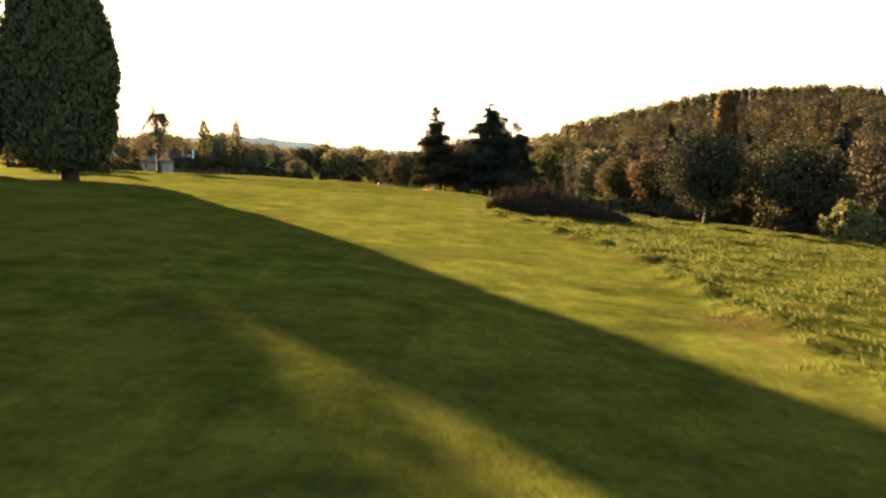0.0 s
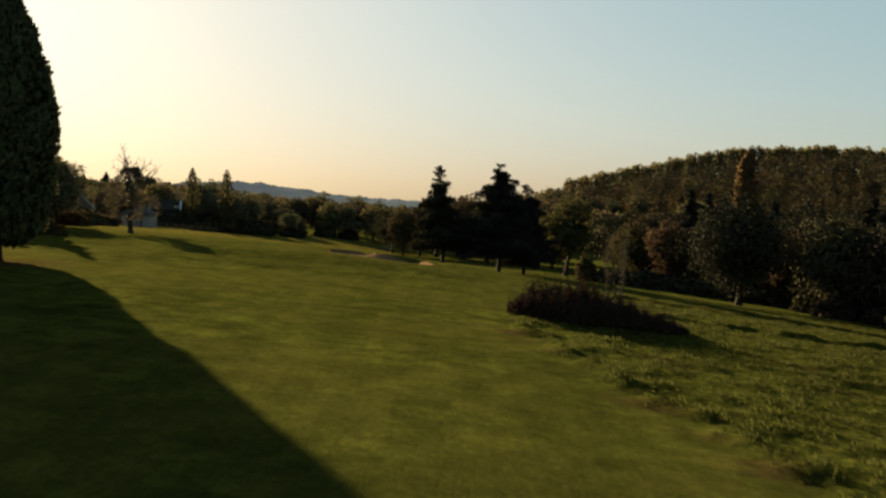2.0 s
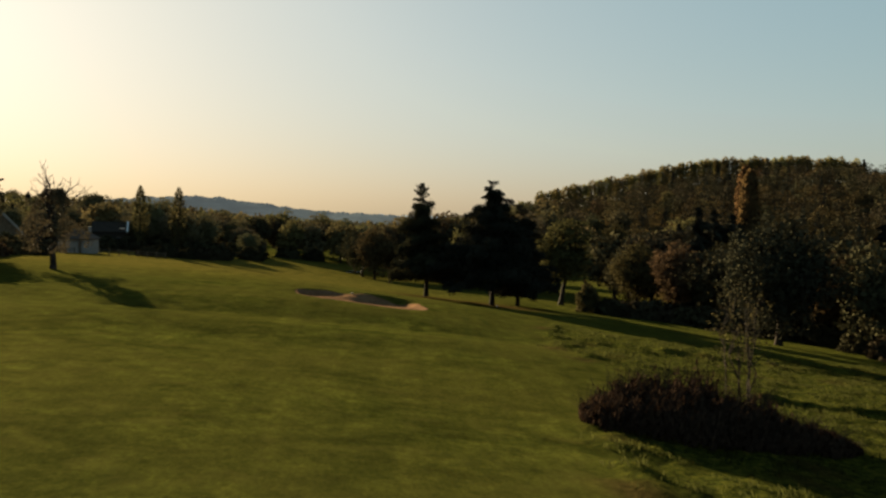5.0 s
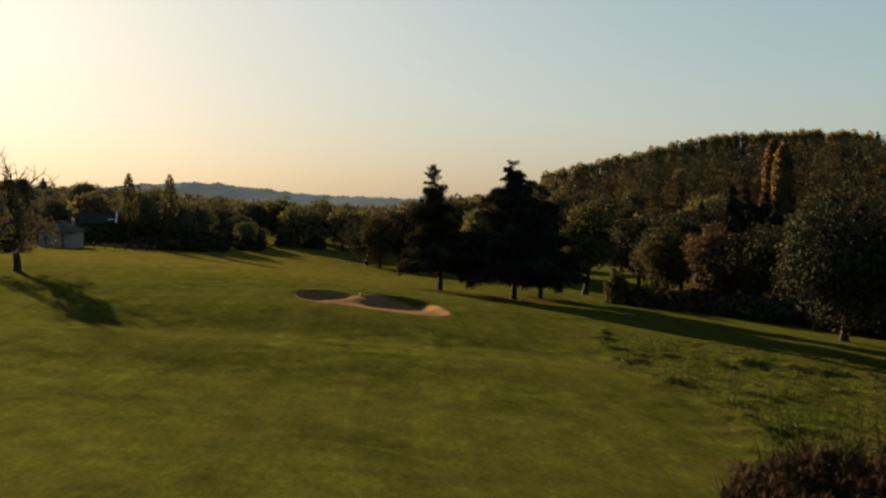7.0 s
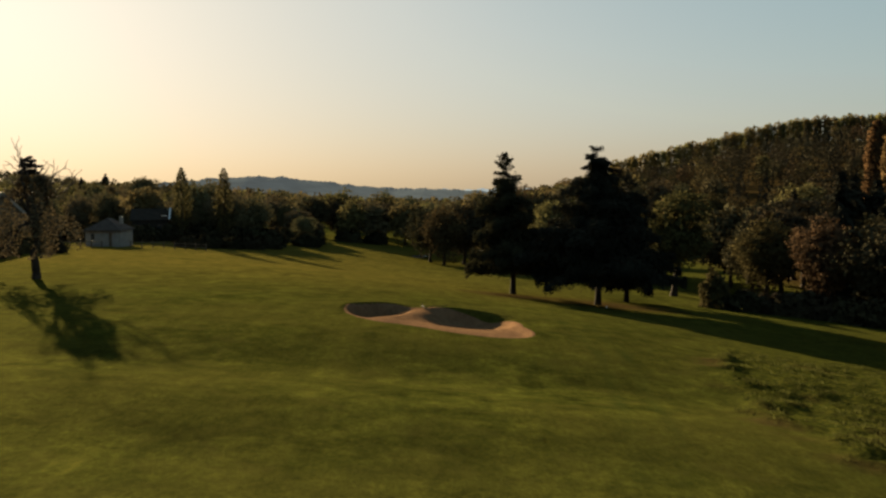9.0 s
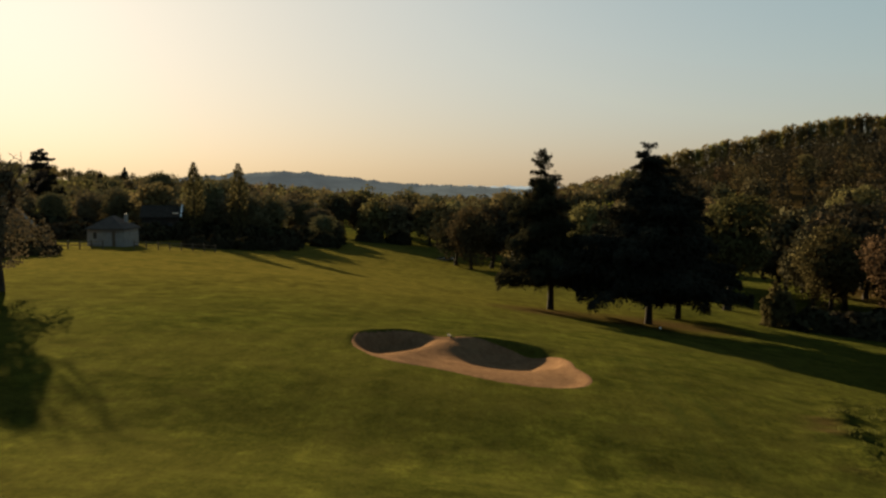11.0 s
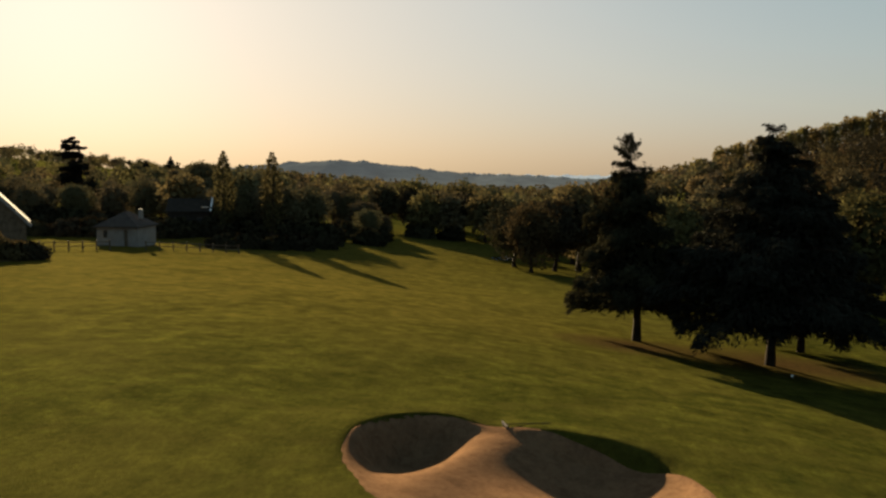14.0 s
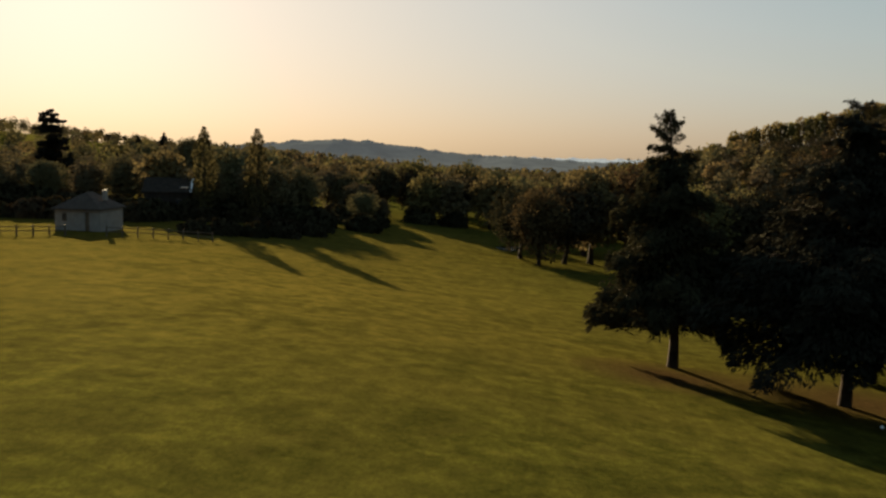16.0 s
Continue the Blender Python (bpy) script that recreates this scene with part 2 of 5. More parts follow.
GLASS = plain_material("window_glass", (0.02, 0.025, 0.03), (0.03, 0.035, 0.04), 0.08, 0.5, 0.001)


def water_material():
    m, nt, node = graph("pond_water")
    geo = node("ShaderNodeNewGeometry")
    rip = node("ShaderNodeTexNoise", Vector=geo.outputs["Position"], Scale=1.5, Detail=3.0)
    bp = node("ShaderNodeBump", Strength=0.5, Distance=0.03, Height=rip.outputs[0])
    p = node("ShaderNodeBsdfPrincipled", Base_Color=(0.02, 0.03, 0.03, 1), Roughness=0.12, Normal=bp.outputs[0])
    node("ShaderNodeOutputMaterial", Surface=p.outputs[0])
    return m


WATER = water_material()

# ---- the ground ----
# ground heights at the crossings of these stations, joined by smooth curves
GX = np.array([-140.0, -90, -45, -18, 0, 14, 38, 80, 160])
GY = np.array([-40.0, 20, 55, 85, 112, 150, 200, 270, 380])
GZ = np.array([
    8.0, 6.0, 4.5, 3.0, 1.8, 0.6, -1.5, -4.0, -6.0,
    8.0, 6.0, 4.5, 2.9, 1.5, 0.3, -2.0, -4.5, -6.0,
    7.0, 5.5, 3.6, 2.6, 1.3, 0.1, -2.6, -5.0, -6.0,
    6.0, 4.5, 2.8, 1.9, 0.7, -0.7, -3.3, -5.5, -6.0,
    5.0, 3.5, 2.3, 1.6, 0.3, -1.6, -4.2, -6.0, -6.0,
    4.0, 2.0, 1.2, -0.3, -2.4, -3.7, -5.6, -6.8, -5.0,
    2.0, 0.0, -1.4, -4.3, -5.6, -6.2, -7.2, -7.0, 0.0,
    0.0, -2.0, -4.5, -7.0, -8.5, -9.0, -9.0, -4.0, 8.0,
    -2.0, -4.0, -7.0, -9.0, -10.0, -8.0, -4.0, 5.0, 18.0]).reshape(9, 9)


def curve(knots, values, at):
    """Smooth curve through values (rows of knots), flat beyond the ends."""
    slope = np.gradient(values, knots, axis=0)
    slope[0] = slope[-1] = 0
    at = np.clip(at, knots[0], knots[-1])
    i = np.clip(np.searchsorted(knots, at) - 1, 0, len(knots) - 2)
    width = knots[i + 1] - knots[i]
    u = (at - knots[i]) / width
    return ((1 + 2 * u) * (1 - u) ** 2 * values[i].T + u * (1 - u) ** 2 * width * slope[i].T
            + u * u * (3 - 2 * u) * values[i + 1].T + u * u * (u - 1) * width * slope[i + 1].T).T


def bump(x, y, cx, cy, rx, ry, turn=0.0):
    c, s = math.cos(turn), math.sin(turn)
    u, v = (x - cx) * c + (y - cy) * s, -(x - cx) * s + (y - cy) * c
    return np.exp(-(u / rx) ** 2 - (v / ry) ** 2)


def heights(x, y):
    x, y = np.asarray(x, float).ravel(), np.asarray(y, float).ravel()
    rows = curve(GY, GZ, y)
    slope = np.gradient(rows, GX, axis=1)
    xc = np.clip(x, GX[0], GX[-1])
    i = np.clip(np.searchsorted(GX, xc) - 1, 0, len(GX) - 2)
    n, width = np.arange(len(x)), GX[i + 1] - GX[i]
    u = (xc - GX[i]) / width
    z = ((1 + 2 * u) * (1 - u) ** 2 * rows[n, i] + u * (1 - u) ** 2 * width * slope[n, i]
         + u * u * (3 - 2 * u) * rows[n, i + 1] + u * u * (u - 1) * width * slope[n, i + 1])
    far = np.clip((np.hypot(x, y - 150) - 200) / 500, 0, 1)
    z = z * (1 - far) - 14 * far
    # the wooded hill across the valley, the rise behind the farm and the ridge far off
    z += 32 * bump(x, y, 260, 560, 210, 150, 0.5)
    z += 27 * bump(x, y, -330, 500, 170, 220)
    return z



# ---- meshes ----
def mesh_of(name, verts, faces, material, smooth=False):
    me = bpy.data.meshes.new(name)
    me.from_pydata(np.asarray(verts, float).reshape(-1, 3).tolist(), [], [list(f) for f in faces])
    me.materials.append(material)
    if smooth:
        me.shade_smooth()
    me.update()
    return me


def part(name, verts, faces, material, parent=None, label="", smooth=False):
    ob = new(name, mesh_of(name, verts, faces, material, smooth))
    ob.parent = parent
    return tagged(ob, label)


def join(pieces):
    verts, faces, n = [], [], 0
    for v, f in pieces:
        verts.append(np.asarray(v, float).reshape(-1, 3))
        faces += [tuple(i + n for i in q) for q in f]
        n += len(verts[-1])
    return np.concatenate(verts), faces


def tube(path, radii, sides=7):
    """A tapered limb along a path of points."""
    path = np.asarray(path, float)
    way = np.gradient(path, axis=0)
    way /= np.linalg.norm(way, axis=1)[:, None] + 1e-9
    side = np.cross(way, (0.31, 0.95, 0.07))
    side /= np.linalg.norm(side, axis=1)[:, None] + 1e-9
    up = np.cross(way, side)
    a = np.linspace(0, 2 * np.pi, sides, endpoint=False)
    ring = side[:, None] * np.cos(a)[None, :, None] + up[:, None] * np.sin(a)[None, :, None]
    v = path[:, None] + ring * np.asarray(radii, float)[:, None, None]
    n = len(path)
    f = [(i * sides + j, i * sides + (j + 1) % sides, (i + 1) * sides + (j + 1) % sides, (i + 1) * sides + j) for i in range(n - 1) for j in range(sides)]
    f.append(tuple(range((n - 1) * sides, n * sides)))
    return v.reshape(-1, 3), f


def bend(a, b, rng, sag=0.0, wobble=0.08, n=6):
    a, b = np.asarray(a, float), np.asarray(b, float)
    u = np.linspace(0, 1, n)[:, None]
    p = a + (b - a) * u
    p[1:-1] += rng.normal(0, wobble * np.linalg.norm(b - a) / n, (n - 2, 3))
    p[:, 2] -= sag * (4 * u * (1 - u))[:, 0]
    return p


def leaf_cloud(points, size, rng, along=None, stretch=1.5, loose=1.0, out=None, upright=0.0):
    """Small folded leaf clumps, each an island of two triangles, that round off like the crown they clothe (out)."""
    n = len(points)
    a = rng.normal(size=(n, 3)) * loose
    if along is not None:
        a = a * 0.5 + along
    a /= np.linalg.norm(a, axis=1)[:, None] + 1e-9
    b = np.cross(a, rng.normal(size=(n, 3)))
    b /= np.linalg.norm(b, axis=1)[:, None] + 1e-9
    c = np.cross(a, b)
    if out is None:
        out = c
    out = out / (np.linalg.norm(out, axis=1)[:, None] + 1e-9)
    turn = np.where((c * out).sum(1) < 0, -1.0, 1.0)[:, None]
    b, c = b * turn, c * turn
    s = (np.asarray(size) * rng.uniform(0.6, 1.35, n))[:, None]
    v = np.stack([points - a * s * stretch / 2, points - b * s / 2 + c * s * 0.16, points + a * s * stretch / 2, points + b * s / 2 + c * s * 0.16], axis=1)
    base = (np.arange(n) * 4)[:, None]
    f = np.concatenate([base + [0, 1, 2], base + [0, 2, 3]])
    normal = 0.25 * out + (0.6 - 0.3 * upright) * c + np.array([0, 0, 0.35]) + 0.6 * upright * out   # shading normals bent upwards to dim the low sun, outwards on upright trees
    normal /= np.linalg.norm(normal, axis=1)[:, None] + 1e-9
    return v.reshape(-1, 3), f, np.repeat(normal, 4, axis=0)


def leaf_mesh(name, clouds, material):
    verts, faces, normals, n = [], [], [], 0
    for v, f, k in clouds:
        verts.append(v)
        faces.append(f + n)
        normals.append(k)
        n += len(v)
    verts, faces = np.concatenate(verts), np.concatenate(faces)
    me = bpy.data.meshes.new(name)
    me.vertices.add(len(verts))
    me.vertices.foreach_set("co", verts.astype(np.float32).ravel())
    me.loops.add(faces.size)
    me.loops.foreach_set("vertex_index", faces.astype(np.int32).ravel())
    me.polygons.add(len(faces))
    me.polygons.foreach_set("loop_start", np.arange(0, faces.size, 3, dtype=np.int32))
    me.update(calc_edges=True)
    me.normals_split_custom_set_from_vertices(np.concatenate(normals).astype(np.float32))
    me.materials.append(material)
    return me


def sphere_dirs(rng, n):
    d = rng.normal(size=(n, 3))
    return d / np.linalg.norm(d, axis=1)[:, None]


# ---- kinds of trees: each gives the wood and the leaf clouds ----
def broadleaf(rng, h, r, leaves, leaf, low=0.18, lobes=22, spread=0.66):
    wood, clouds = [], []
    top = np.array([rng.normal(0, 0.04) * h, rng.normal(0, 0.04) * h, 0.62 * h])
    trunk = bend((0, 0, -0.4), top, rng, 0, 0.12, 8)
    wood.append(tube(trunk, np.linspace(0.026 * h, 0.008 * h, 8) * np.array([1.5, 1.1] + [1] * 6), 8))
    d = sphere_dirs(rng, lobes)
    zc, hz = h * (low + 1) / 2, h * (1 - low) / 2
    size = r * rng.uniform(0.30, 0.50, lobes)
    centre = d * spread * rng.uniform(0.55, 1.1, lobes)[:, None] * np.array([r, r, hz]) + np.array([0, 0, zc])
    share = size ** 2 / (size ** 2).sum()
    for c, s, w in zip(centre, size, share):
        start = trunk[rng.integers(3, 7)]
        wood.append(tube(bend(start, c, rng, -0.02 * h, 0.2, 4), np.linspace(0.009 * h, 0.002 * h, 4), 4))
        n = max(12, int(leaves * w))
        k = sphere_dirs(rng, n)
        lump = 1 + 0.22 * np.sin(k[:, 0] * 5 + c[0] * 3) * np.sin(k[:, 1] * 5 + c[1]) + 0.15 * np.sin(k[:, 2] * 9 + c[2])
        p = c + k * (s * lump * rng.uniform(0.55, 1.08, n) ** 0.5)[:, None] * np.array([1, 1, 0.82])
        p[:, 2] = np.maximum(p[:, 2], low * h * 0.75 + rng.uniform(0, 0.6, n))
        clouds.append(leaf_cloud(p, leaf, rng, out=k + 0.5 * (p - np.array([0, 0, zc])) / r))
    n = leaves // 9
    p = sphere_dirs(rng, n) * (rng.uniform(0, 0.75, n) ** 0.5)[:, None] * np.array([r, r, hz]) * 0.8 + np.array([0, 0, zc])
    clouds.append(leaf_cloud(p, leaf * 1.9, rng, stretch=1.2, out=p - np.array([0, 0, zc])))
    return wood, clouds


def conifer(rng, h, r, leaves, leaf, low=0.17, droop=0.25, power=0.75, spire=0.2, lean=(0.0, 0.0), whorl=0.42, shape=None, fill=0.0, crest=6):
    wood, clouds = [], []
    u = np.linspace(0, 1, 12)
    axis = np.stack([lean[0] * u ** 1.3 + 0.1 * np.sin(u * 9), lean[1] * u ** 1.3 + 0.1 * np.cos(u * 7), u * h], 1)
    axis[:, :2] -= axis[0, :2]
    axis[0, 2] = -0.5
    wood.append(tube(axis, 0.019 * h * (1 - u) ** 0.8 * np.where(u < 0.05, 1.3, 1) + 0.015, 9))
    branches, z = [], low * h
    while z < h * 0.985:
        t = (z / h - low) / (1 - low)
        for _ in range(rng.integers(4, 7)):
            reach = max(1 - t, 0.02) ** power if shape is None else np.interp(t, *shape)
            length = r * reach * rng.uniform(0.5, 1.18)
            if t > 1 - spire:
                length = max(length * rng.uniform(0.5, 1.25), 0.30 * rng.uniform(0.5, 1.2))
            branches.append((z + rng.uniform(-0.2, 0.2), rng.uniform(0, 2 * np.pi), length, t))
        z += whorl * (0.9 + 0.5 * rng.random()) * (0.45 if t > 1 - spire else 1)
    total = sum(b[2] ** 1.5 for b in branches)
    for z, a, length, t in branches:
        start = np.array([np.interp(z, axis[:, 2], axis[:, 0]), np.interp(z, axis[:, 2], axis[:, 1]), z])
        rise = (0.55 if t > 1 - spire else rng.uniform(-0.05, 0.18) - droop * (1 - t))
        end = start + np.array([math.cos(a), math.sin(a), rise]) * length
        line = bend(start, end, rng, -0.06 * length, 0.15, 4)
        wood.append(tube(line, np.linspace(0.016 * length + 0.02, 0.008, 4), 3))
        n = max(crest if t > 1 - spire else 6, int(leaves * length ** 1.5 / total))
        s = rng.uniform(0.12, 1.06, n) ** 0.8
        p = np.stack([np.interp(s, np.linspace(0, 1, 4), line[:, i]) for i in range(3)], 1)
        side = np.array([-math.sin(a), math.cos(a), 0])
        wide = 0.34 * length * (1.15 - s) + 0.08 + 0.10 * (t < 0.8)
        w = rng.uniform(-1, 1, n) * wide
        p += side * w[:, None]
        p[:, 2] += rng.normal(0, 0.06 + 0.10 * (t < 0.8), n) - np.abs(w) * 0.3 - rng.uniform(0, 0.75, n) ** 1.6 * (t < 0.8)
        way = np.array([math.cos(a), math.sin(a), -0.6]) + side * (np.sign(w) * 0.7)[:, None]
        clouds.append(leaf_cloud(p, leaf * (0.55 if t > 1 - spire else 1), rng, way, 4.2, 0.8, np.array([math.cos(a), math.sin(a), 0.7]) + 0.4 * rng.normal(size=(n, 3))))
    if fill:
        n = int(leaves * fill)
        t = rng.random(n) ** 1.2 * (0.92 - spire)
        a = rng.uniform(0, 2 * np.pi, n)
        reach = np.maximum(1 - t, 0.02) ** power if shape is None else np.interp(t, *shape)
        rad = r * reach * (0.62 + 0.16 * np.sin(a * 3 + t * 27) + 0.14 * np.sin(a * 7 - t * 43)) * rng.random(n) ** 0.4 * (1 - 0.75 * (t / (0.92 - spire)) ** 3)
        z = (low + t * (1 - low)) * h - 0.5 * droop * rad + rng.uniform(0.0, 0.5, n)
        p = np.stack([np.cos(a) * rad + np.interp(z, axis[:, 2], axis[:, 0]), np.sin(a) * rad + np.interp(z, axis[:, 2], axis[:, 1]), z], 1)
        out = np.stack([np.cos(a), np.sin(a), 0.4 + 0 * a], 1)
        clouds.append(leaf_cloud(p, leaf * 1.15, rng, out + np.array([0, 0, -1.0]), 2.4, 0.9, out + 0.3 * rng.normal(size=(n, 3))))
    return wood, clouds


def column(rng, h, profile, leaves, leaf, core=0.1, lumps=0.12, offset=0.0, up=1.2, upright=1.0):
    """A dense upright tree: cypress or poplar. profile: heights and radii as fractions of h."""
    wood, clouds = [], []
    zs, rs = np.array(profile[0]) * h, np.array(profile[1]) * h
    axis = bend((0, 0, -0.5), (offset * 0.4, 0, h * 0.9), rng, 0, 0.1, 8)
    wood.append(tube(axis, np.linspace(0.03 * h, 0.004 * h, 8) * np.array([1.35, 1.0] + [1] * 6), 10))
    for k in range(7):
        a = k * 0.9 + rng.uniform(0, 0.4)
        z0, z1 = zs[0] * rng.uniform(0.35, 0.9), zs[0] + h * rng.uniform(0.1, 0.25)
        rr = np.interp(z1, zs, rs) * 0.6
        wood.append(tube(bend((0, 0, z0), (math.cos(a) * rr, math.sin(a) * rr, z1), rng, 0.1), np.linspace(0.014 * h, 0.003 * h, 6), 6))
    dense = np.linspace(zs[0], h, 200)
    weight = np.interp(dense, zs, rs) + 0.02 * h
    cdf = np.cumsum(weight) / weight.sum()
    for n, rad, size in ((leaves, (0.80, 1.05), leaf), (int(leaves * core), (0.3, 0.8), leaf * 2.2)):
        z = np.interp(rng.random(n), cdf, dense)
        a = rng.uniform(0, 2 * np.pi, n)
        lump = 1 + lumps * np.sin(a * 5 + z * 0.9) * np.sin(z * 1.7 + a * 2) + lumps * 0.7 * np.sin(a * 11 - z * 2.3)
        rad = np.interp(z, zs, rs) * rng.uniform(*rad, n) * lump + rng.uniform(0, 0.15, n)
        out = np.stack([np.cos(a), np.sin(a), np.zeros(n)], 1)
        p = out * rad[:, None] + np.stack([np.full(n, offset), np.zeros(n), z], 1)
        clouds.append(leaf_cloud(p, size, rng, out * 0.6 + np.array([0, 0, up]), 1.9, 1.0, out + np.array([0, 0, 0.3]) + 0.3 * rng.normal(size=(n, 3)), upright))
    return wood, clouds


def tiered_cedar(rng, h, r):
    """A cedar: flat boughs in open layers near the top, a closed dark body below."""
    wood, clouds = [tube([(0, 0, -0.5), (0.1, 0, h * 0.4), (-0.05, 0.1, h * 0.97)], (0.035 * h, 0.022 * h, 0.006), 9)], []
    boughs = []
    for down, reach, count in ((0.25, 0.32, 6), (1.0, 0.55, 7), (1.9, 0.62, 7), (2.6, 0.95, 9), (3.7, 0.8, 8), (4.6, 1.0, 10)):
        turn = rng.uniform(0, 6.28)
        for b in range(count):
            a = turn + b * 2 * math.pi / count + rng.uniform(-0.3, 0.3)
            boughs.append((h - down + rng.uniform(-0.28, 0.28), a, r * reach * (0.75 + 0.25 * math.cos(a - turn)) * rng.uniform(0.6, 1.15), 0.13))
    for k in range(60):
        boughs.append((h * rng.uniform(0.25, 1.0) ** 0.9 * 0.66, k * 2.4, r * rng.uniform(0.5, 0.95), 0.26))
    for z, a, length, thick in boughs:
        foot = np.array([0, 0, z])
        end = np.array([math.cos(a) * length, math.sin(a) * length, z + length * rng.uniform(-0.14, 0.12)])
        wood.append(tube(bend((0, 0, z - 0.06 * length), end, rng, -0.04 * length, 0.1, 4), np.linspace(0.05 + 0.012 * length, 0.012, 4), 4))
        n = int(60 + 60 * length)
        t = rng.uniform(0.15, 1.05, n)
        side = np.array([-math.sin(a), math.cos(a), 0])
        p = foot + (end - foot) * t[:, None] + side * (rng.uniform(-1, 1, n) * 0.36 * length * (1.2 - t))[:, None]
        p[:, 2] += rng.normal(0, thick, n)
        clouds.append(leaf_cloud(p, 0.28, rng, np.array([math.cos(a), math.sin(a), 0.0]), 2.0, 0.5, np.array([0, 0, 1.0]) + 0.4 * rng.normal(size=(n, 3))))
    return wood, clouds


def bare_tree(rng, h):
    """An old tree with bare crooked limbs above and a little foliage below."""
    wood, tips = [], []

    def grow(start, way, length, radius, depth):
        end = start + way * length
        wood.append(tube(bend(start, end, rng, 0, 0.35, 6), np.linspace(radius, radius * 0.62, 6), 8 if depth < 2 else 5))
        tips.append(end)
        if depth == 5:
            return
        for _ in range(2 if depth else 5):
            k = way + rng.normal(0, 0.55, 3) + np.array([0, 0, 0.22])
            k /= np.linalg.norm(k)
            grow(end - way * length * rng.uniform(0, 0.3), k, length * rng.uniform(0.62, 0.88), radius * 0.60, depth + 1)
    wood.append(tube([(0, 0, -0.5), (0, 0, 0.1), (0.03, 0, 0.6)], [0.50, 0.43, 0.40], 9))
    grow(np.array([0.03, 0.0, 0.5]), np.array([0.02, 0.0, 1.0]), h * 0.36, 0.40, 0)
    n = 10000
    a, z = rng.uniform(0, 2 * np.pi, n), rng.uniform(0.17, 0.80, n) * h
    rad = 4.3 * np.sqrt(rng.random(n)) * np.interp(z / h, (0.17, 0.24, 0.34, 0.5, 0.65, 0.8), (0.6, 1.0, 0.95, 0.72, 0.46, 0.2)) + 0.2
    p = np.stack([np.cos(a) * rad, np.sin(a) * rad, z], 1)
    keep = np.sin(p[:, 0] * 1.9) + np.sin(p[:, 1] * 2.3 + 1) + np.sin(p[:, 2] * 1.6) > 0.05
    return wood, [leaf_cloud(p[keep], 0.17, rng, out=p[keep] - np.array([0, 0, h * 0.4]))]


def thing_tree(name, made, leaf_mat, label, group="", wood_mat=None, boughs=False):
    wood, clouds = made
    root = tagged(new(name), label, "tree", group)
    if boughs:
        for limb in wood[1:]:
            part("bough", *limb, wood_mat or BARK, root)
        wood = wood[:1]
    v, f = join(wood)
    part("trunk", v, f, wood_mat or BARK, root, smooth=True)
    crown = new("crown", leaf_mesh("crown", clouds, leaf_mat))
    crown.parent = root
    return root


fresh = set()


def stock(root):
    fresh.add(root.name)
    return root


def plant(root, x, y, scale=1.0, turn=0.0, label="", tall=1.0, sink=0.0):
    """Sets the first of a kind in its place, then copies of it."""
    m = Matrix.LocRotScale((x, y, ground_z(x, y) - sink), Euler((0, 0, turn)), (scale, scale, scale * tall))
    if root.name in fresh:
        fresh.discard(root.name)
        root.matrix_basis = m
        ob = root
    else:
        ob = copy_thing(root, Matrix())
        ob.matrix_basis = m
    if label:
        tagged(ob, label)
    return ob

# the bunker: a pear-shaped hollow with a raised grassy lip on its far side
BX, BY = -7.3, 111.6


def bunker_radius(a):
    return (5.9 + 0.35 * np.cos(a) + 0.46 * np.sin(a) + 0.06 * np.cos(2 * a) - 0.81 * np.sin(2 * a) - 0.39 * np.cos(3 * a) + 0.05 * np.sin(3 * a) - 0.45 * np.cos(4 * a)
            + 1.1 * np.exp(-((a - 2.0) / 0.4) ** 2))


def step(v, a, b):
    t = np.clip((v - a) / (b - a), 0, 1)
    return t * t * (3 - 2 * t)


def bunker_shape(x, y):
    """How far inside the rim, 0 at the rim; how much a place lies on the far side; the tongue of sand between the two pits."""
    dx, dy = x - BX, y - BY
    a, d = np.arctan2(dy, dx), np.hypot(dx, dy)
    inside = bunker_radius(a) - d
    rear = step(np.sin(a - 0.85), -0.25, 0.6) * step(np.sin(a + 0.15), -0.15, 0.45)
    tongue = np.exp(-((x + 9.0) / 1.2) ** 2)
    return inside, rear, tongue


def rough_side(y):
    return np.interp(y, (-20, 27, 36, 40, 44, 57, 62, 70, 78, 84, 94, 103, 130, 170), (7.5, 7.2, 7.5, 6.6, 5.0, 2.7, 2.4, 5.0, 8.0, 7.2, 5.9, 7.3, 14, 30))


def hummocks(x, y):
    """Uneven clumps of the long grass, about -1 to 1."""
    u, v = x + 0.8 * np.sin(y * 0.53 + 1), y + 0.9 * np.sin(x * 0.47)
    z = np.sin(u * 0.83 + v * 0.41) * np.sin(v * 1.07 - u * 0.3 + 2) + 0.8 * np.sin(u * 1.71 - v * 0.9 + 1.3) * np.sin(v * 1.93 + u * 0.6)
    return 0.5 * (z + 0.55 * np.sin(u * 3.3 + v * 1.4) * np.sin(v * 3.7 - u * 1.1 + 0.5))


def rough_mask(x, y):
    """1 in the long grass beside the fairway."""
    side = rough_side(y)
    m = step(x - side + 0.5 * np.sin(y * 0.9) + 0.4 * np.sin(y * 2.3 + x), -0.4, 1.4)
    m = m * (1 - 0.7 * step(y, 95, 125))
    return np.clip(np.maximum(m, 0.45 * step(-x, 30, 60)), 0, 1)


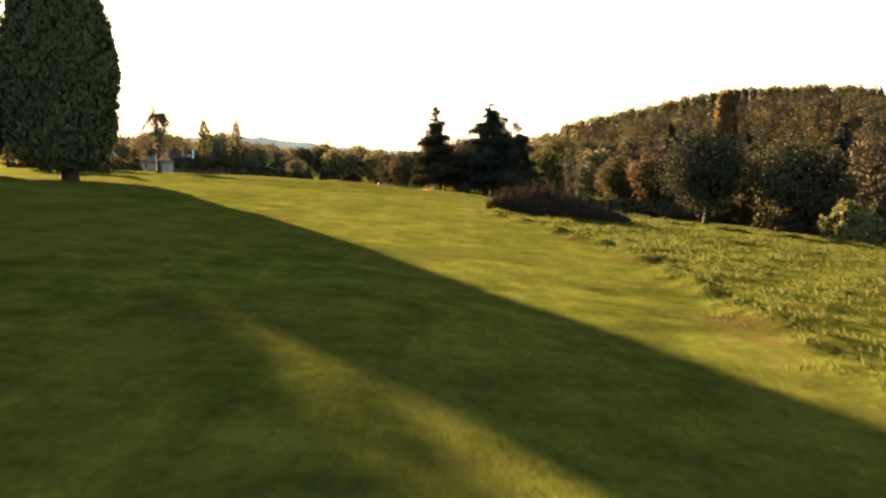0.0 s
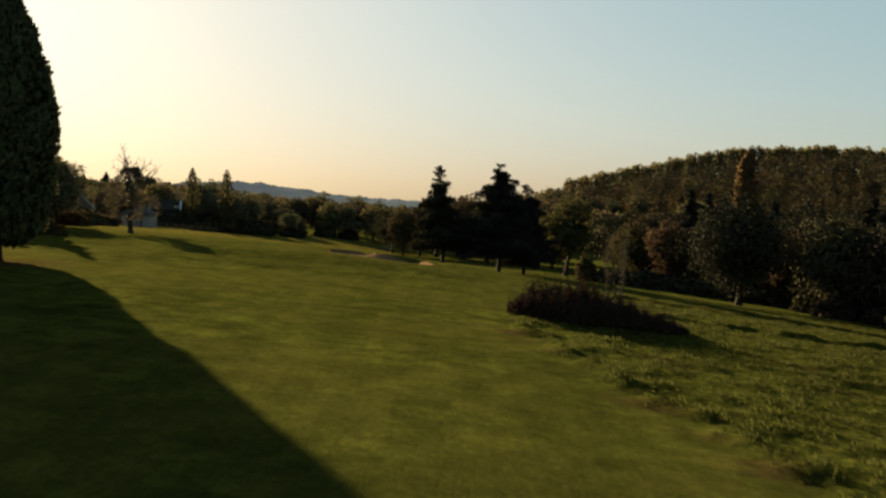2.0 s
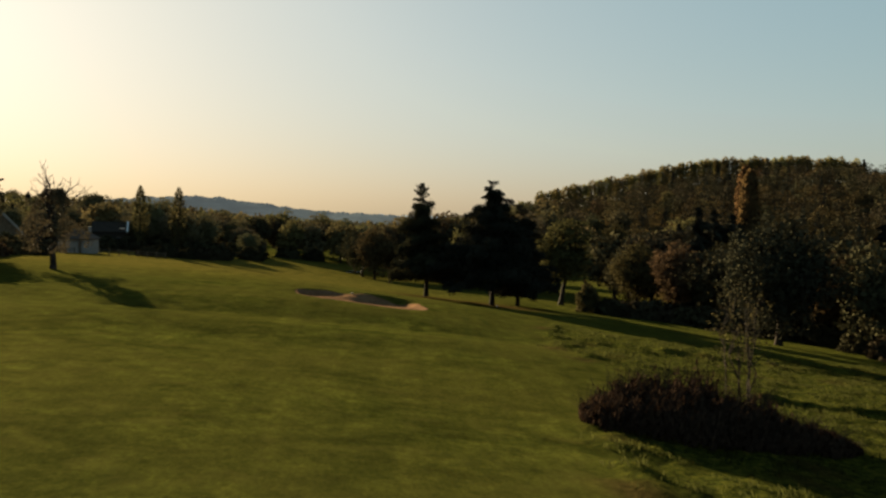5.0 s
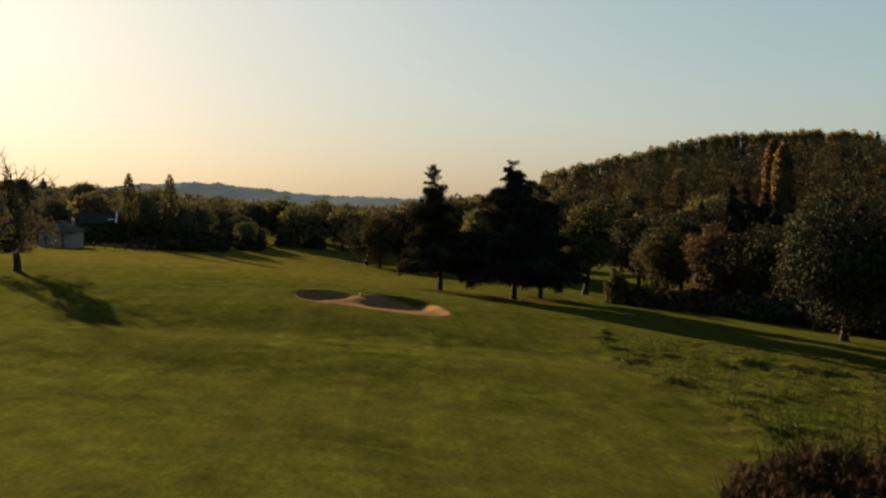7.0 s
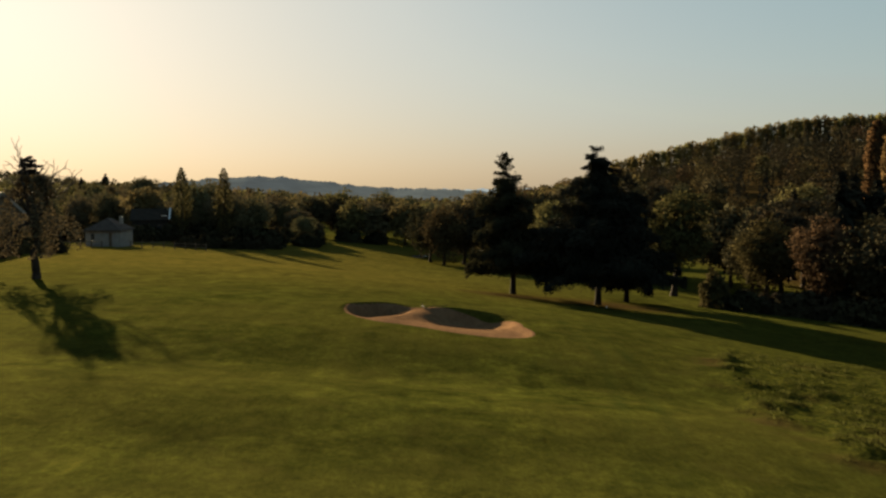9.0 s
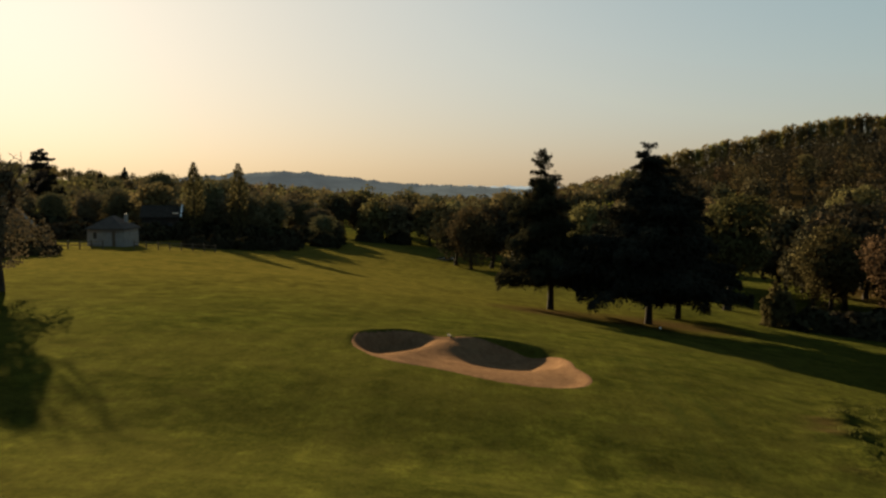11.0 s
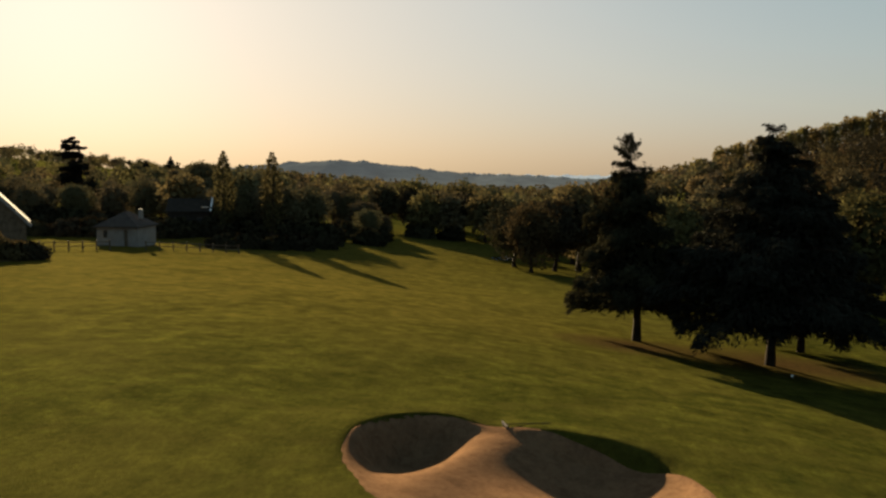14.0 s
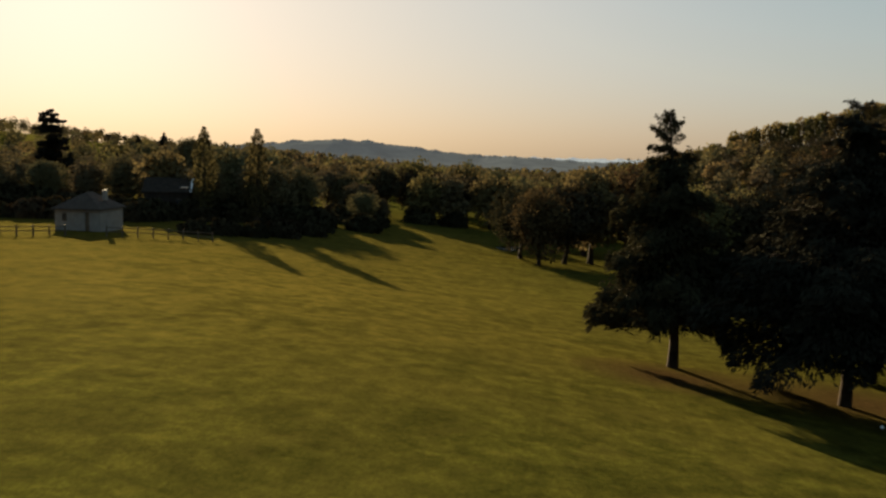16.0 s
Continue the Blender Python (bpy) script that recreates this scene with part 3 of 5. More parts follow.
def surface(x, y):
    """The ground with the bunker, the bramble mound and small swells."""
    x, y = np.asarray(x, float).ravel(), np.asarray(y, float).ravel()
    z = heights(x, y)
    z += 0.10 * np.sin(x * 0.21 + 1.0) * np.sin(y * 0.17) * np.clip(1 - np.hypot(x, y - 90) / 250, 0, 1)
    z -= 0.5 * bump(x, y, -9, 96, 24, 4.5, -0.03)
    z += 0.3 * bump(x, y, -12, 87, 20, 4, -0.03)
    inside, rear, tongue = bunker_shape(x, y)
    z += 0.28 * np.exp(-(np.minimum(inside, 0) / (1.2 + 1.3 * rear)) ** 2) * (inside < 0.0) * rear * (1 - 0.9 * tongue)
    lip = 0.28 * rear * (1 - 0.9 * tongue) * step(inside, 1.1, 0.0) * (inside >= 0)
    spine = np.exp(-(((x + 8.4) * 0.955 - (y - 117.5) * 0.296) / 1.25) ** 2)
    pits = 1.1 * bump(x, y, -11.4, 115.6, 1.8, 3.0, 0.3) + 1.0 * bump(x, y, -5.5, 114.2, 2.1, 2.6, 0.1)
    floor = step(inside, 0.0, 1.1) * (0.22 + pits) * (1 - 0.85 * spine)
    z += lip - floor * (inside > 0)
    wild = rough_mask(x, y) * step(y, -5, 4) * (1 - step(y, 108, 135)) * (x > 0) * (1 - step(x, 36, 46))
    lumps = hummocks(x, y)
    z += wild * (0.10 + 0.125 * lumps)
    z += 0.15 * wild * np.exp(-((x - rough_side(y) - 0.9) / 0.6) ** 2) * (1.0 + 0.9 * lumps)
    for cx, cy, wx, wy, rise in ((7.6, 103.0, 1.6, 0.8, 0.2), (11.5, 101.5, 2.0, 0.7, 0.22), (14.5, 98.4, 2.6, 0.8, 0.32), (19.0, 98.8, 2.8, 0.8, 0.34), (24.0, 99.6, 3.0, 0.9, 0.3), (9.0, 95.5, 1.8, 0.7, 0.24), (13.0, 91.0, 2.2, 0.8, 0.26), (11.0, 86.5, 1.6, 0.7, 0.24)):
        z += 0.5 * rise * bump(x, y + 0.5 * np.sin(x * 1.1 + cy), cx, cy, 1.5 * wx, wy) * (0.8 + 0.9 * lumps + 0.35 * np.sin(x * 3.7 + cy))
    bank = step(x, 13, 16) * (1 - step(x, 38, 44)) * (1 + 0.4 * np.sin(x * 1.3) + 0.3 * np.sin(x * 2.9 + 1))
    row = y - 77.2 - 0.25 * np.sin(x * 0.5) - 0.1 * np.maximum(x - 28, 0)
    z += bank * (0.26 * np.exp(-((row - 0.5) / 0.55) ** 2) - 0.22 * np.exp(-((row + 0.5) / 0.6) ** 2))
    z += 0.4 * bump(x, y, 7.5, 66, 4.5, 3.0, 0.05)
    return z


def ground_z(x, y):
    return float(surface(x, y)[0])


def spaced(edges, steps):
    out = []
    for a, b, s in zip(edges[:-1], edges[1:], steps):
        out += list(np.linspace(a, b, max(2, int(round((b - a) / s))), endpoint=False))
    return np.array(out + [edges[-1]])


def litter_mask(x, y):
    z = 0.9 * bump(x, y, -1.5, 150, 4.5, 4.0) + 0.9 * bump(x, y, 10, 150, 7, 6) + 0.8 * bump(x, y, -28, 68, 4.5, 4.5)
    worn = 0.75 * np.exp(-((x - rough_side(y) - 0.1) / 0.9) ** 2) * step(np.sin(y * 0.9 + 1) + np.sin(y * 2.3 + x) + np.sin(y * 0.37), 0.2, 1.6) * (x > 0) * (y < 110)
    worn = np.maximum(worn, 0.6 * step(np.sin(x * 0.61 + 2 * np.sin(y * 0.23)) * np.sin(y * 0.44 + 1.7 * np.sin(x * 0.31)) + 0.25 * np.sin(x * 2.2 + y * 1.7), 0.55, 1.0) * rough_mask(x, y) * (x > 0) * (y < 110))
    wood = step(x - np.interp(y, (0, 70, 100, 130, 160, 190, 260), (62, 56, 50, 46, 42, 40, 40)), 2, 12)
    return np.clip(np.maximum(np.maximum(np.where(z > 0.25, z, 0), worn), 0.9 * wood * (y < 600)), 0, 1)


def build_ground():
    xs = spaced((-4200, -1200, -400, -160, -60, -17, 2, 30, 46, 110, 400, 1200, 4200), (300, 60, 12, 3.5, 1.2, 0.3, 0.36, 0.9, 3, 12, 80, 400))
    ys = spaced((-800, -150, -30, 0, 18, 82, 102, 121, 170, 300, 700, 1500, 4600), (100, 15, 2.0, 0.8, 0.4, 0.6, 0.25, 1.0, 3.5, 14, 80, 400))
    gx, gy = np.meshgrid(xs, ys)
    x, y = gx.ravel(), gy.ravel()
    z = surface(x, y)
    inside = bunker_shape(x, y)[0]
    z -= 0.12 * step(inside, 0.1, 0.6)
    nx, ny = len(xs), len(ys)
    i = (np.arange(ny - 1)[:, None] * nx + np.arange(nx - 1)[None]).ravel()
    quads = np.stack([i, i + 1, i + nx + 1, i + nx], 1)
    me = mesh_of("ground", np.stack([x, y, z], 1), quads.tolist(), GRASS, True)
    far = step(np.hypot(x, y), 700, 1500)
    line = np.interp(y, (60, 74.5, 82, 95, 104, 118, 135), (-4.0, -1.4, 0.3, 1.8, 2.3, 1.6, -1.5))
    ruts = (np.exp(-((x - line - 0.75) / 0.28) ** 2) + np.exp(-((x - line + 0.75) / 0.28) ** 2)) * step(y, 76, 92) * (1 - step(y, 112, 122)) * (0.3 + 0.25 * np.sin(y * 0.8) * np.sin(y * 0.31 + 1))
    # the fairway beyond the bunker gets a mask for its painted sun glow
    for name, values in (("rough", rough_mask(x, y)), ("track", ruts), ("parched", 0.85 * step(y, 116, 165) * (1 - step(y, 250, 330)) * step(-x - 0.16 * y, -50, 5) * (1 - step(np.abs(x), 120, 200))), ("litter", litter_mask(x, y)), ("far", far)):
        me.attributes.new(name, "FLOAT", "POINT").data.foreach_set("value", values.astype(np.float32))
    tagged(new("ground", me), "rolling golf course of sunlit mown grass with long rough beside it", "ground", kind="structure")


build_ground()


def build_bunker():
    rings, spokes = 34, 120
    a = np.linspace(0, 2 * np.pi, spokes, endpoint=False)
    bare = 1.0 - 0.11 * np.exp(-((a - 0.95) / 0.45) ** 2)
    u = np.linspace(0, 1, rings) ** 0.8
    rad = (bunker_radius(a) * bare - 0.05 + 0.10 * np.sin(a * 9) * np.sin(a * 4 + 1))[None] * u[:, None]
    x, y = (BX + rad * np.cos(a)).ravel(), (BY + rad * np.sin(a)).ravel()
    z = surface(x, y) + 0.02 - 0.05 * np.repeat(u > 0.999, spokes)
    f = [(i * spokes + j, i * spokes + (j + 1) % spokes, (i + 1) * spokes + (j + 1) % spokes, (i + 1) * spokes + j) for i in range(rings - 1) for j in range(spokes)]
    tagged(part("bunker_sand", np.stack([x, y, z], 1), f, SAND, smooth=True), "raked orange-brown sand in a kidney-shaped golf bunker", "sand bunker", kind="structure")


build_bunker()


# ---- the farthest land ----
def ridge(name, x0, x1, y, tops, lump, material, label, seed):
    rng = np.random.default_rng(seed)
    xs = np.arange(x0, x1, lump * 0.35)
    top = np.interp(xs, tops[0], tops[1])
    crowns = np.array([lump * 0.5 * noise.noise((v / lump * 0.35, 0, seed)) + lump * 0.45 * abs(noise.noise((v / lump * 1.1, 5, seed))) for v in xs]) + rng.normal(0, lump * 0.03, len(xs))
    rows = []
    for back, drop in ((-220, 1.0), (-150, 0.72), (-80, 0.4), (-30, 0.12), (0, 0.0), (60, 0.1), (200, 1.0)):
        z = top + (-16.0 - top) * drop + (crowns if drop == 0 else 0)
        rows.append(np.stack([xs, np.full(len(xs), y + back), z], 1))
    n = len(xs)
    f = [(i * n + j, i * n + j + 1, (i + 1) * n + j + 1, (i + 1) * n + j) for i in range(len(rows) - 1) for j in range(n - 1)]
    return tagged(part(name, np.concatenate(rows), f, material), label, "hills", kind="structure")


# haze painted into both ridges as tint and a weak glow
HAZE_BLUE = haze_material("hazed_blue_ridge", (0.045, 0.055, 0.06), (0.124, 0.127, 0.120), 0.108)
HAZE_PALE = haze_material("hazed_pale_ridge", (0.10, 0.13, 0.15), (0.46, 0.49, 0.50), 0.115)
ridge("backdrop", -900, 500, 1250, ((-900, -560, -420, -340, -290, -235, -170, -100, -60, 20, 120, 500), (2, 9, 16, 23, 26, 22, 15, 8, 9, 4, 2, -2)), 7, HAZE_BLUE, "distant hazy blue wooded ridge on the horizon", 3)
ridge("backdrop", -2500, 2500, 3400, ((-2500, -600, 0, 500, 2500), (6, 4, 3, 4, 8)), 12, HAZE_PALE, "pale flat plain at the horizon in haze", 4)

# ---- stock of trees ----
R = np.random.default_rng
POPLAR_SHAPE = ((0.10, 0.25, 0.5, 0.75, 0.92, 1.0), (0.03, 0.075, 0.088, 0.070, 0.035, 0.004))
CYPRESS_SHAPE = ((0.055, 0.10, 0.2, 0.42, 0.6, 0.76, 0.88, 0.96, 1.0), (0.12, 0.172, 0.206, 0.214, 0.196, 0.152, 0.09, 0.04, 0.004))

near_cypress = stock(thing_tree("cypress", column(R(11), 18.8, CYPRESS_SHAPE, 44000, 0.20, 0.2, 0.05, -0.5, 1.2, 0.3), CYPRESS, "tall dense dark green cypress standing on the mown grass", "cypresses"))
con_a = stock(thing_tree("conifer", conifer(R(21), 15.4, 6.2, 46000, 0.105, 0.19, 0.16, 1.0, 0.18, (-0.9, 0.3), 0.36, ((0, 0.07, 0.13, 0.22, 0.34, 0.50, 0.68, 0.80, 0.90, 1), (0.75, 1.0, 0.88, 0.66, 0.58, 0.50, 0.32, 0.20, 0.15, 0.03)), 0.22, 24), NEEDLES_PALE, "dark olive conifer with a thin ragged spire and drooping boughs", "conifers on the slope", None, True))
con_b = stock(thing_tree("conifer", conifer(R(22), 16.2, 8.1, 64000, 0.112, 0.205, 0.10, 1.0, 0.05, (-0.3, 0.2), 0.36, ((0, 0.10, 0.30, 0.47, 0.63, 0.80, 0.92, 1), (0.9, 1.0, 0.80, 0.62, 0.46, 0.31, 0.18, 0.05)), 0.3), NEEDLES, "broad dark conifer with low spreading boughs and a forked trunk", "conifers on the slope", None, True))
con_c = stock(thing_tree("conifer", conifer(R(23), 14.5, 5.8, 20000, 0.15, 0.17, 0.16, 0.7, 0.15, (0, 0), 0.5, None, 0.5), NEEDLES, "dark conifer standing behind its neighbours on the slope", "conifers on the slope", None, True))
bare = stock(thing_tree("bare_tree", bare_tree(R(31), 12.0), LEAF_GLARE, "old tree with bare crooked limbs above a skirt of brown foliage", "", DEADWOOD))

def oaks(name_seed, count, h, r, leaves, leaf, lobes, mat, label):
    return [stock(thing_tree("tree", broadleaf(R(name_seed + i), h, r, leaves, leaf, 0.06, lobes), mat, label, "woodland trees")) for i in range(count)]


GREEN_WORDS, OLIVE_WORDS, RUST_WORDS = "dark green broadleaf tree in the woodland", "olive green broadleaf tree turning in autumn", "rust brown autumn tree in the woodland"
oak_green = oaks(40, 3, 13.0, 5.4, 6200, 0.33, 34, LEAF_GLARE, GREEN_WORDS)
oak_olive = oaks(50, 2, 13.0, 5.0, 5800, 0.32, 32, LEAF_OLIVE, OLIVE_WORDS)
oak_rust = oaks(60, 2, 12.0, 4.6, 6000, 0.29, 30, LEAF_RUST, RUST_WORDS)
shaded_oak = oaks(140, 3, 13.0, 5.4, 6600, 0.31, 34, LEAF_SHADED, GREEN_WORDS)
shaded_back = oaks(145, 3, 13.0, 5.4, 2000, 0.52, 28, LEAF_SHADED, GREEN_WORDS)
back_green = oaks(45, 3, 13.0, 5.4, 2100, 0.52, 26, LEAF_GLARE, GREEN_WORDS)
back_olive = oaks(55, 2, 13.0, 5.0, 2000, 0.51, 26, LEAF_OLIVE, OLIVE_WORDS)
back_rust = oaks(65, 1, 12.0, 4.6, 1500, 0.55, 22, LEAF_RUST, RUST_WORDS)
fir = [stock(thing_tree("fir_tree", conifer(R(70 + i), 14.0, 3.6, 2400, 0.52, 0.08, 0.2, 0.8, 0.1, (0, 0), 0.6), NEEDLES, "dark pointed fir tree among the woodland trees", "woodland firs")) for i in range(2)]
poplar = [stock(thing_tree("poplar", column(R(80 + i), 17.0, POPLAR_SHAPE, 2000, 0.30, 0.0, 0.5), LEAF_PALE, "slim upright yellow-green poplar", "poplars")) for i in range(2)]
gold_poplar = stock(thing_tree("poplar", column(R(85), 22.0, ((0.10, 0.25, 0.5, 0.75, 0.92, 1.0), (0.03, 0.052, 0.064, 0.060, 0.040, 0.010)), 5200, 0.32, 0.1, 0.3), LEAF_GOLD, "tall golden yellow autumn poplar above the wood", "golden poplars"))
willow = stock(thing_tree("birch", broadleaf(R(90), 17.0, 5.2, 6500, 0.36, 0.14, 26), LEAF_PALE, "pale yellow-green weeping birch at the wood's edge"))


def bush_made(rng, w, d, h, leaves, leaf):
    wood, clouds = [], []
    for _ in range(9):
        a = rng.uniform(0, 6.28)
        wood.append(tube(bend((math.cos(a) * 0.2, math.sin(a) * 0.2, -0.3), (math.cos(a) * w * 0.6, math.sin(a) * d * 0.6, h * 0.75), rng, -0.1), np.linspace(0.06, 0.012, 6), 5))
    k = sphere_dirs(rng, leaves)
    k[:, 2] = np.abs(k[:, 2])
    lump = 1 + 0.14 * np.sin(k[:, 0] * 7 + 1) * np.sin(k[:, 1] * 6) + 0.10 * np.sin(k[:, 2] * 11 + k[:, 0] * 4)
    p = k * (lump * rng.uniform(0.35, 1.06, leaves) ** 0.4)[:, None] * np.array([w, d, h])
    clouds.append(leaf_cloud(p, leaf, rng, out=k))
    return wood, clouds


def thing_bush(name, made, mat, label, group=""):
    wood, clouds = made
    root = tagged(new(name), label, "bush", group)
    v, f = join(wood)
    part("woody_base", v, f, BARK, root)
    crown = new("foliage", leaf_mesh("foliage", clouds, mat))
    crown.parent = root
    return root


round_bush = stock(thing_bush("bush", bush_made(R(101), 3.0, 3.0, 4.2, 4200, 0.34), LEAF_OLIVE, "round olive green bush at the edge of the wood", "bushes"))
dark_bush = stock(thing_bush("bush", bush_made(R(102), 2.6, 2.4, 2.4, 1900, 0.34), LEAF_SHADED, "low dark green bush", "bushes"))
pale_bush = stock(thing_bush("bush", bush_made(R(103), 1.5, 1.5, 3.4, 2200, 0.26), LEAF_PALE, "small pale upright shrub on the grass", "bushes"))
rust_bush = stock(thing_bush("bush", bush_made(R(104), 2.0, 1.8, 1.6, 1800, 0.28), LEAF_RUST, "low reddish brown bush", "bushes"))

# ---- single trees ----
plant(near_cypress, -29.1, 70.1)
plant(con_a, -0.4, 153.7)
plant(con_b, 8.1, 148.9, 1.0, 0.4)
plant(con_c, 12.8, 158.9, 1.0, 1.0)
plant(bare, -40.5, 128.4, 0.88, 0.3)
plant(willow, 22.0, 175.5, (10.2 - ground_z(22.0, 175.5)) / 17.0)
plant(pale_bush, 23.2, 160.0, 1.1, 0.0, "", 1.15)
plant(gold_poplar, 71.9, 228.2, (21.3 - ground_z(71.9, 228.2)) / 22)
plant(gold_poplar, 61.4, 198.8, (18.6 - ground_z(61.4, 198.8)) / 22, 2.0)
meadow_oak = oaks(43, 1, 13.0, 5.4, 15000, 0.21, 38, LEAF_SHADOW, "large oak at the foot of the meadow, with shade in its leaf colour")[0]
plant(meadow_oak, 38.0, 129.0, 1.22, 0.2)
plant(round_bush, 42.5, 92.5, 1.0, 0.0)
for i, (x, y, s) in enumerate(((26.5, 158, 1.0), (28.6, 157, 0.95), (30.8, 155.6, 1.1), (33.0, 154, 1.0), (35.2, 152, 1.05), (37.4, 149.6, 1.15), (39.5, 147, 1.1))):
    plant(dark_bush, x, y, s, i * 1.3, "dark hedge bush along the foot of the meadow")

# trees mostly out of view, added to cast shade beside the cypress; then those round the bare tree
shade_cypress = stock(thing_tree("cypress", column(R(12), 18.0, CYPRESS_SHAPE, 9000, 0.42, 0.4, 0.06), CYPRESS, "tall dark cypress behind its neighbour, added to cast shade", "cypresses"))
plant(shade_cypress, -41.1, 76.5, 1.0, 1.0)
plant(shade_cypress, -43.5, 71.9, 0.98, 2.0)
# unseen sparse crown, added to break the sun into dapples
dapple_ash = stock(thing_tree("ash_tree", broadleaf(R(97), 20.5, 2.7, 640, 0.34, 0.35, 34), LEAF_OLIVE, "tall tree with a thin gappy crown, added out of view to dapple the light"))
plant(dapple_ash, -37.2, 73.4)
plant(shade_cypress, -46.5, 78.0, 1.15, 0.5)
plant(shade_cypress, -50.5, 76.0, 1.2, 2.6)
plant(back_green[2], -48.5, 65.0, 1.22, 1.0, "", 1.05)
plant(back_green[1], -49.5, 60.0, 1.2, 2.0)
plant(back_green[0], -55.0, 53.0, 1.2, 0.6)
plant(fir[0], -44.5, 110.0, 0.66, 0.5)
plant(oak_rust[0], -48.5, 113.0, 0.6, 1.5)
plant(back_green[0], -52.0, 118.0, 0.75, 0.2)
for x, y, s in ((-40.5, 106, 0.6), (-44, 113.5, 0.7), (-49, 122, 0.8)):
    plant(rust_bush, x, y, s, x)

# ---- the woods ----
GREENS = back_green + back_green + back_olive + back_rust + fir
SHADY = shaded_back + shaded_back + back_rust + fir


def wood_row(line, count, stockpile, rng, tall=(0.8, 1.15), jitter=2.5):
    xs, ys = np.array(line[0], float), np.array(line[1], float)
    run = np.concatenate([[0], np.cumsum(np.hypot(np.diff(xs), np.diff(ys)))])
    for u in (np.arange(count) + 0.5) / count:
        s = u * run[-1]
        x = np.interp(s, run, xs) + rng.uniform(-jitter, jitter)
        y = np.interp(s, run, ys) + rng.uniform(-jitter, jitter)
        plant(stockpile[rng.integers(len(stockpile))], x, y, rng.uniform(*tall), rng.uniform(0, 6.28), "", rng.uniform(0.92, 1.12), 0.1)


rng = R(7)
# right-hand wood: rows behind its edge, climbing the hill
wood_row(((34, 42, 49, 54, 60, 70), (188, 158, 132, 104, 76, 40)), 18, shaded_oak + shaded_oak + oak_rust, rng, (0.8, 1.05))
wood_row(((36, 46, 56, 62, 70, 82), (200, 170, 142, 112, 84, 40)), 17, SHADY, rng, (0.95, 1.2))
wood_row(((40, 56, 68, 76, 86), (216, 184, 150, 116, 70)), 15, SHADY, rng, (1.0, 1.2))
wood_row(((46, 66, 84, 98), (232, 200, 160, 100)), 13, SHADY, rng, (1.0, 1.25))
wood_row(((52, 80, 104, 120), (256, 220, 176, 110)), 13, SHADY, rng, (1.0, 1.25))
# the trees of the wood that stand out by their colour or height
for i, (kind, x, y, top) in enumerate(((oak_rust[0], 41.0, 199.5, 6.4), (oak_rust[1], 56.5, 286.0, 9.2), (oak_olive[0], 64.5, 247.0, 10.6), (oak_rust[1], 136.0, 300.0, 21.0),
                                       (oak_olive[1], 113.0, 410.0, 24.0), (oak_olive[0], 93.6, 358.7, 20.0), (shaded_oak[0], 52.0, 214.0, 9.0), (shaded_oak[1], 49.0, 180.0, 6.4), (fir[0], 55.0, 190.0, 8.5), (fir[1], 59.5, 176.0, 8.0))):
    plant(kind, x, y, (top - ground_z(x, y)) / 12.8, 1.3 * i)
# bushes under the edge of the wood
for i in range(15):
    y = 66 + 6.2 * i
    plant(dark_bush, float(np.interp(y, (60, 76, 104, 132, 158), (61, 57, 51, 46, 40))) + rng.uniform(-1.5, 1.5), y, rng.uniform(0.9, 1.4), i * 1.7, "dark undergrowth bush at the foot of the trees")
# the middle of the valley
for i, (x, y, top) in enumerate(((-9.8, 231.5, 7.2), (-12.6, 239.0, 6.6), (-6.0, 238.0, 7.8), (-1.8, 243.0, 9.6), (4.6, 243.0, 11.4), (10.6, 238.0, 10.4), (-2.5, 258.0, 9.0), (7.0, 262.0, 10.0))):
    plant((oak_rust[0], shaded_oak[0], shaded_oak[1], oak_olive[0])[i % 4], x, y, (top - ground_z(x, y)) / 13.0, i * 1.9)
wood_row(((8, 18, 28), (214, 226, 214)), 5, oak_olive[:1] + shaded_oak, rng, (0.95, 1.1), 1.5)
wood_row(((-40, -24, -8, 10, 30), (284, 292, 296, 290, 262)), 11, back_green + back_olive, rng, (0.85, 1.05))
wood_row(((-44, -20, 6, 30, 50), (312, 322, 326, 310, 285)), 12, back_green + back_olive + back_rust, rng, (0.95, 1.2))
wood_row(((-52, -20, 12, 45, 70), (350, 360, 360, 345, 310)), 12, back_green + back_olive, rng, (0.85, 1.0))
for i, (x, y, k) in enumerate(((-47.0, 300, 0.95), (-41.5, 306, 0.9), (-35.0, 300, 1.0), (-28.0, 304, 0.95), (-20.0, 300, 0.9))):
    plant(shaded_back[i % 3], x, y, k, i * 1.1)
# the clump before the farm
for i, (x, y, top) in enumerate(((-63.0, 241.0, 6.8), (-58.1, 246.0, 8.8), (-53.9, 246.0, 8.3), (-51.6, 252.0, 8.3), (-56.5, 288.0, 7.5), (-56.0, 295.0, 8.2), (-55.1, 294.0, 4.4), (-42.5, 260.0, 3.8), (-41.0, 270.0, 1.6), (-50.5, 284.0, 6.2), (-47.0, 276.0, 5.0))):
    plant(oak_green[i % 3], x, y, (top - ground_z(x, y)) / 13.4, i * 2.1)
wood_row(((-68, -64, -60), (240, 245, 250)), 4, back_green + back_olive, rng, (0.6, 0.75), 1.5)
wood_row(((-74, -66, -64, -72), (242, 254, 264, 292)), 7, back_green + back_olive, rng, (0.9, 1.05), 3.0)
plant(poplar[0], -61.7, 232.7, 0.86, 0.0)
plant(poplar[1], -53.6, 233.9, 0.88, 1.0)
for x, y, k in ((-58.0, 152, 1.0), (-60.5, 160, 1.1), (-60.8, 169, 1.0)):
    plant(rust_bush, x, y, k * 1.3, x, "dark reddish hedge bush below the farm trees")
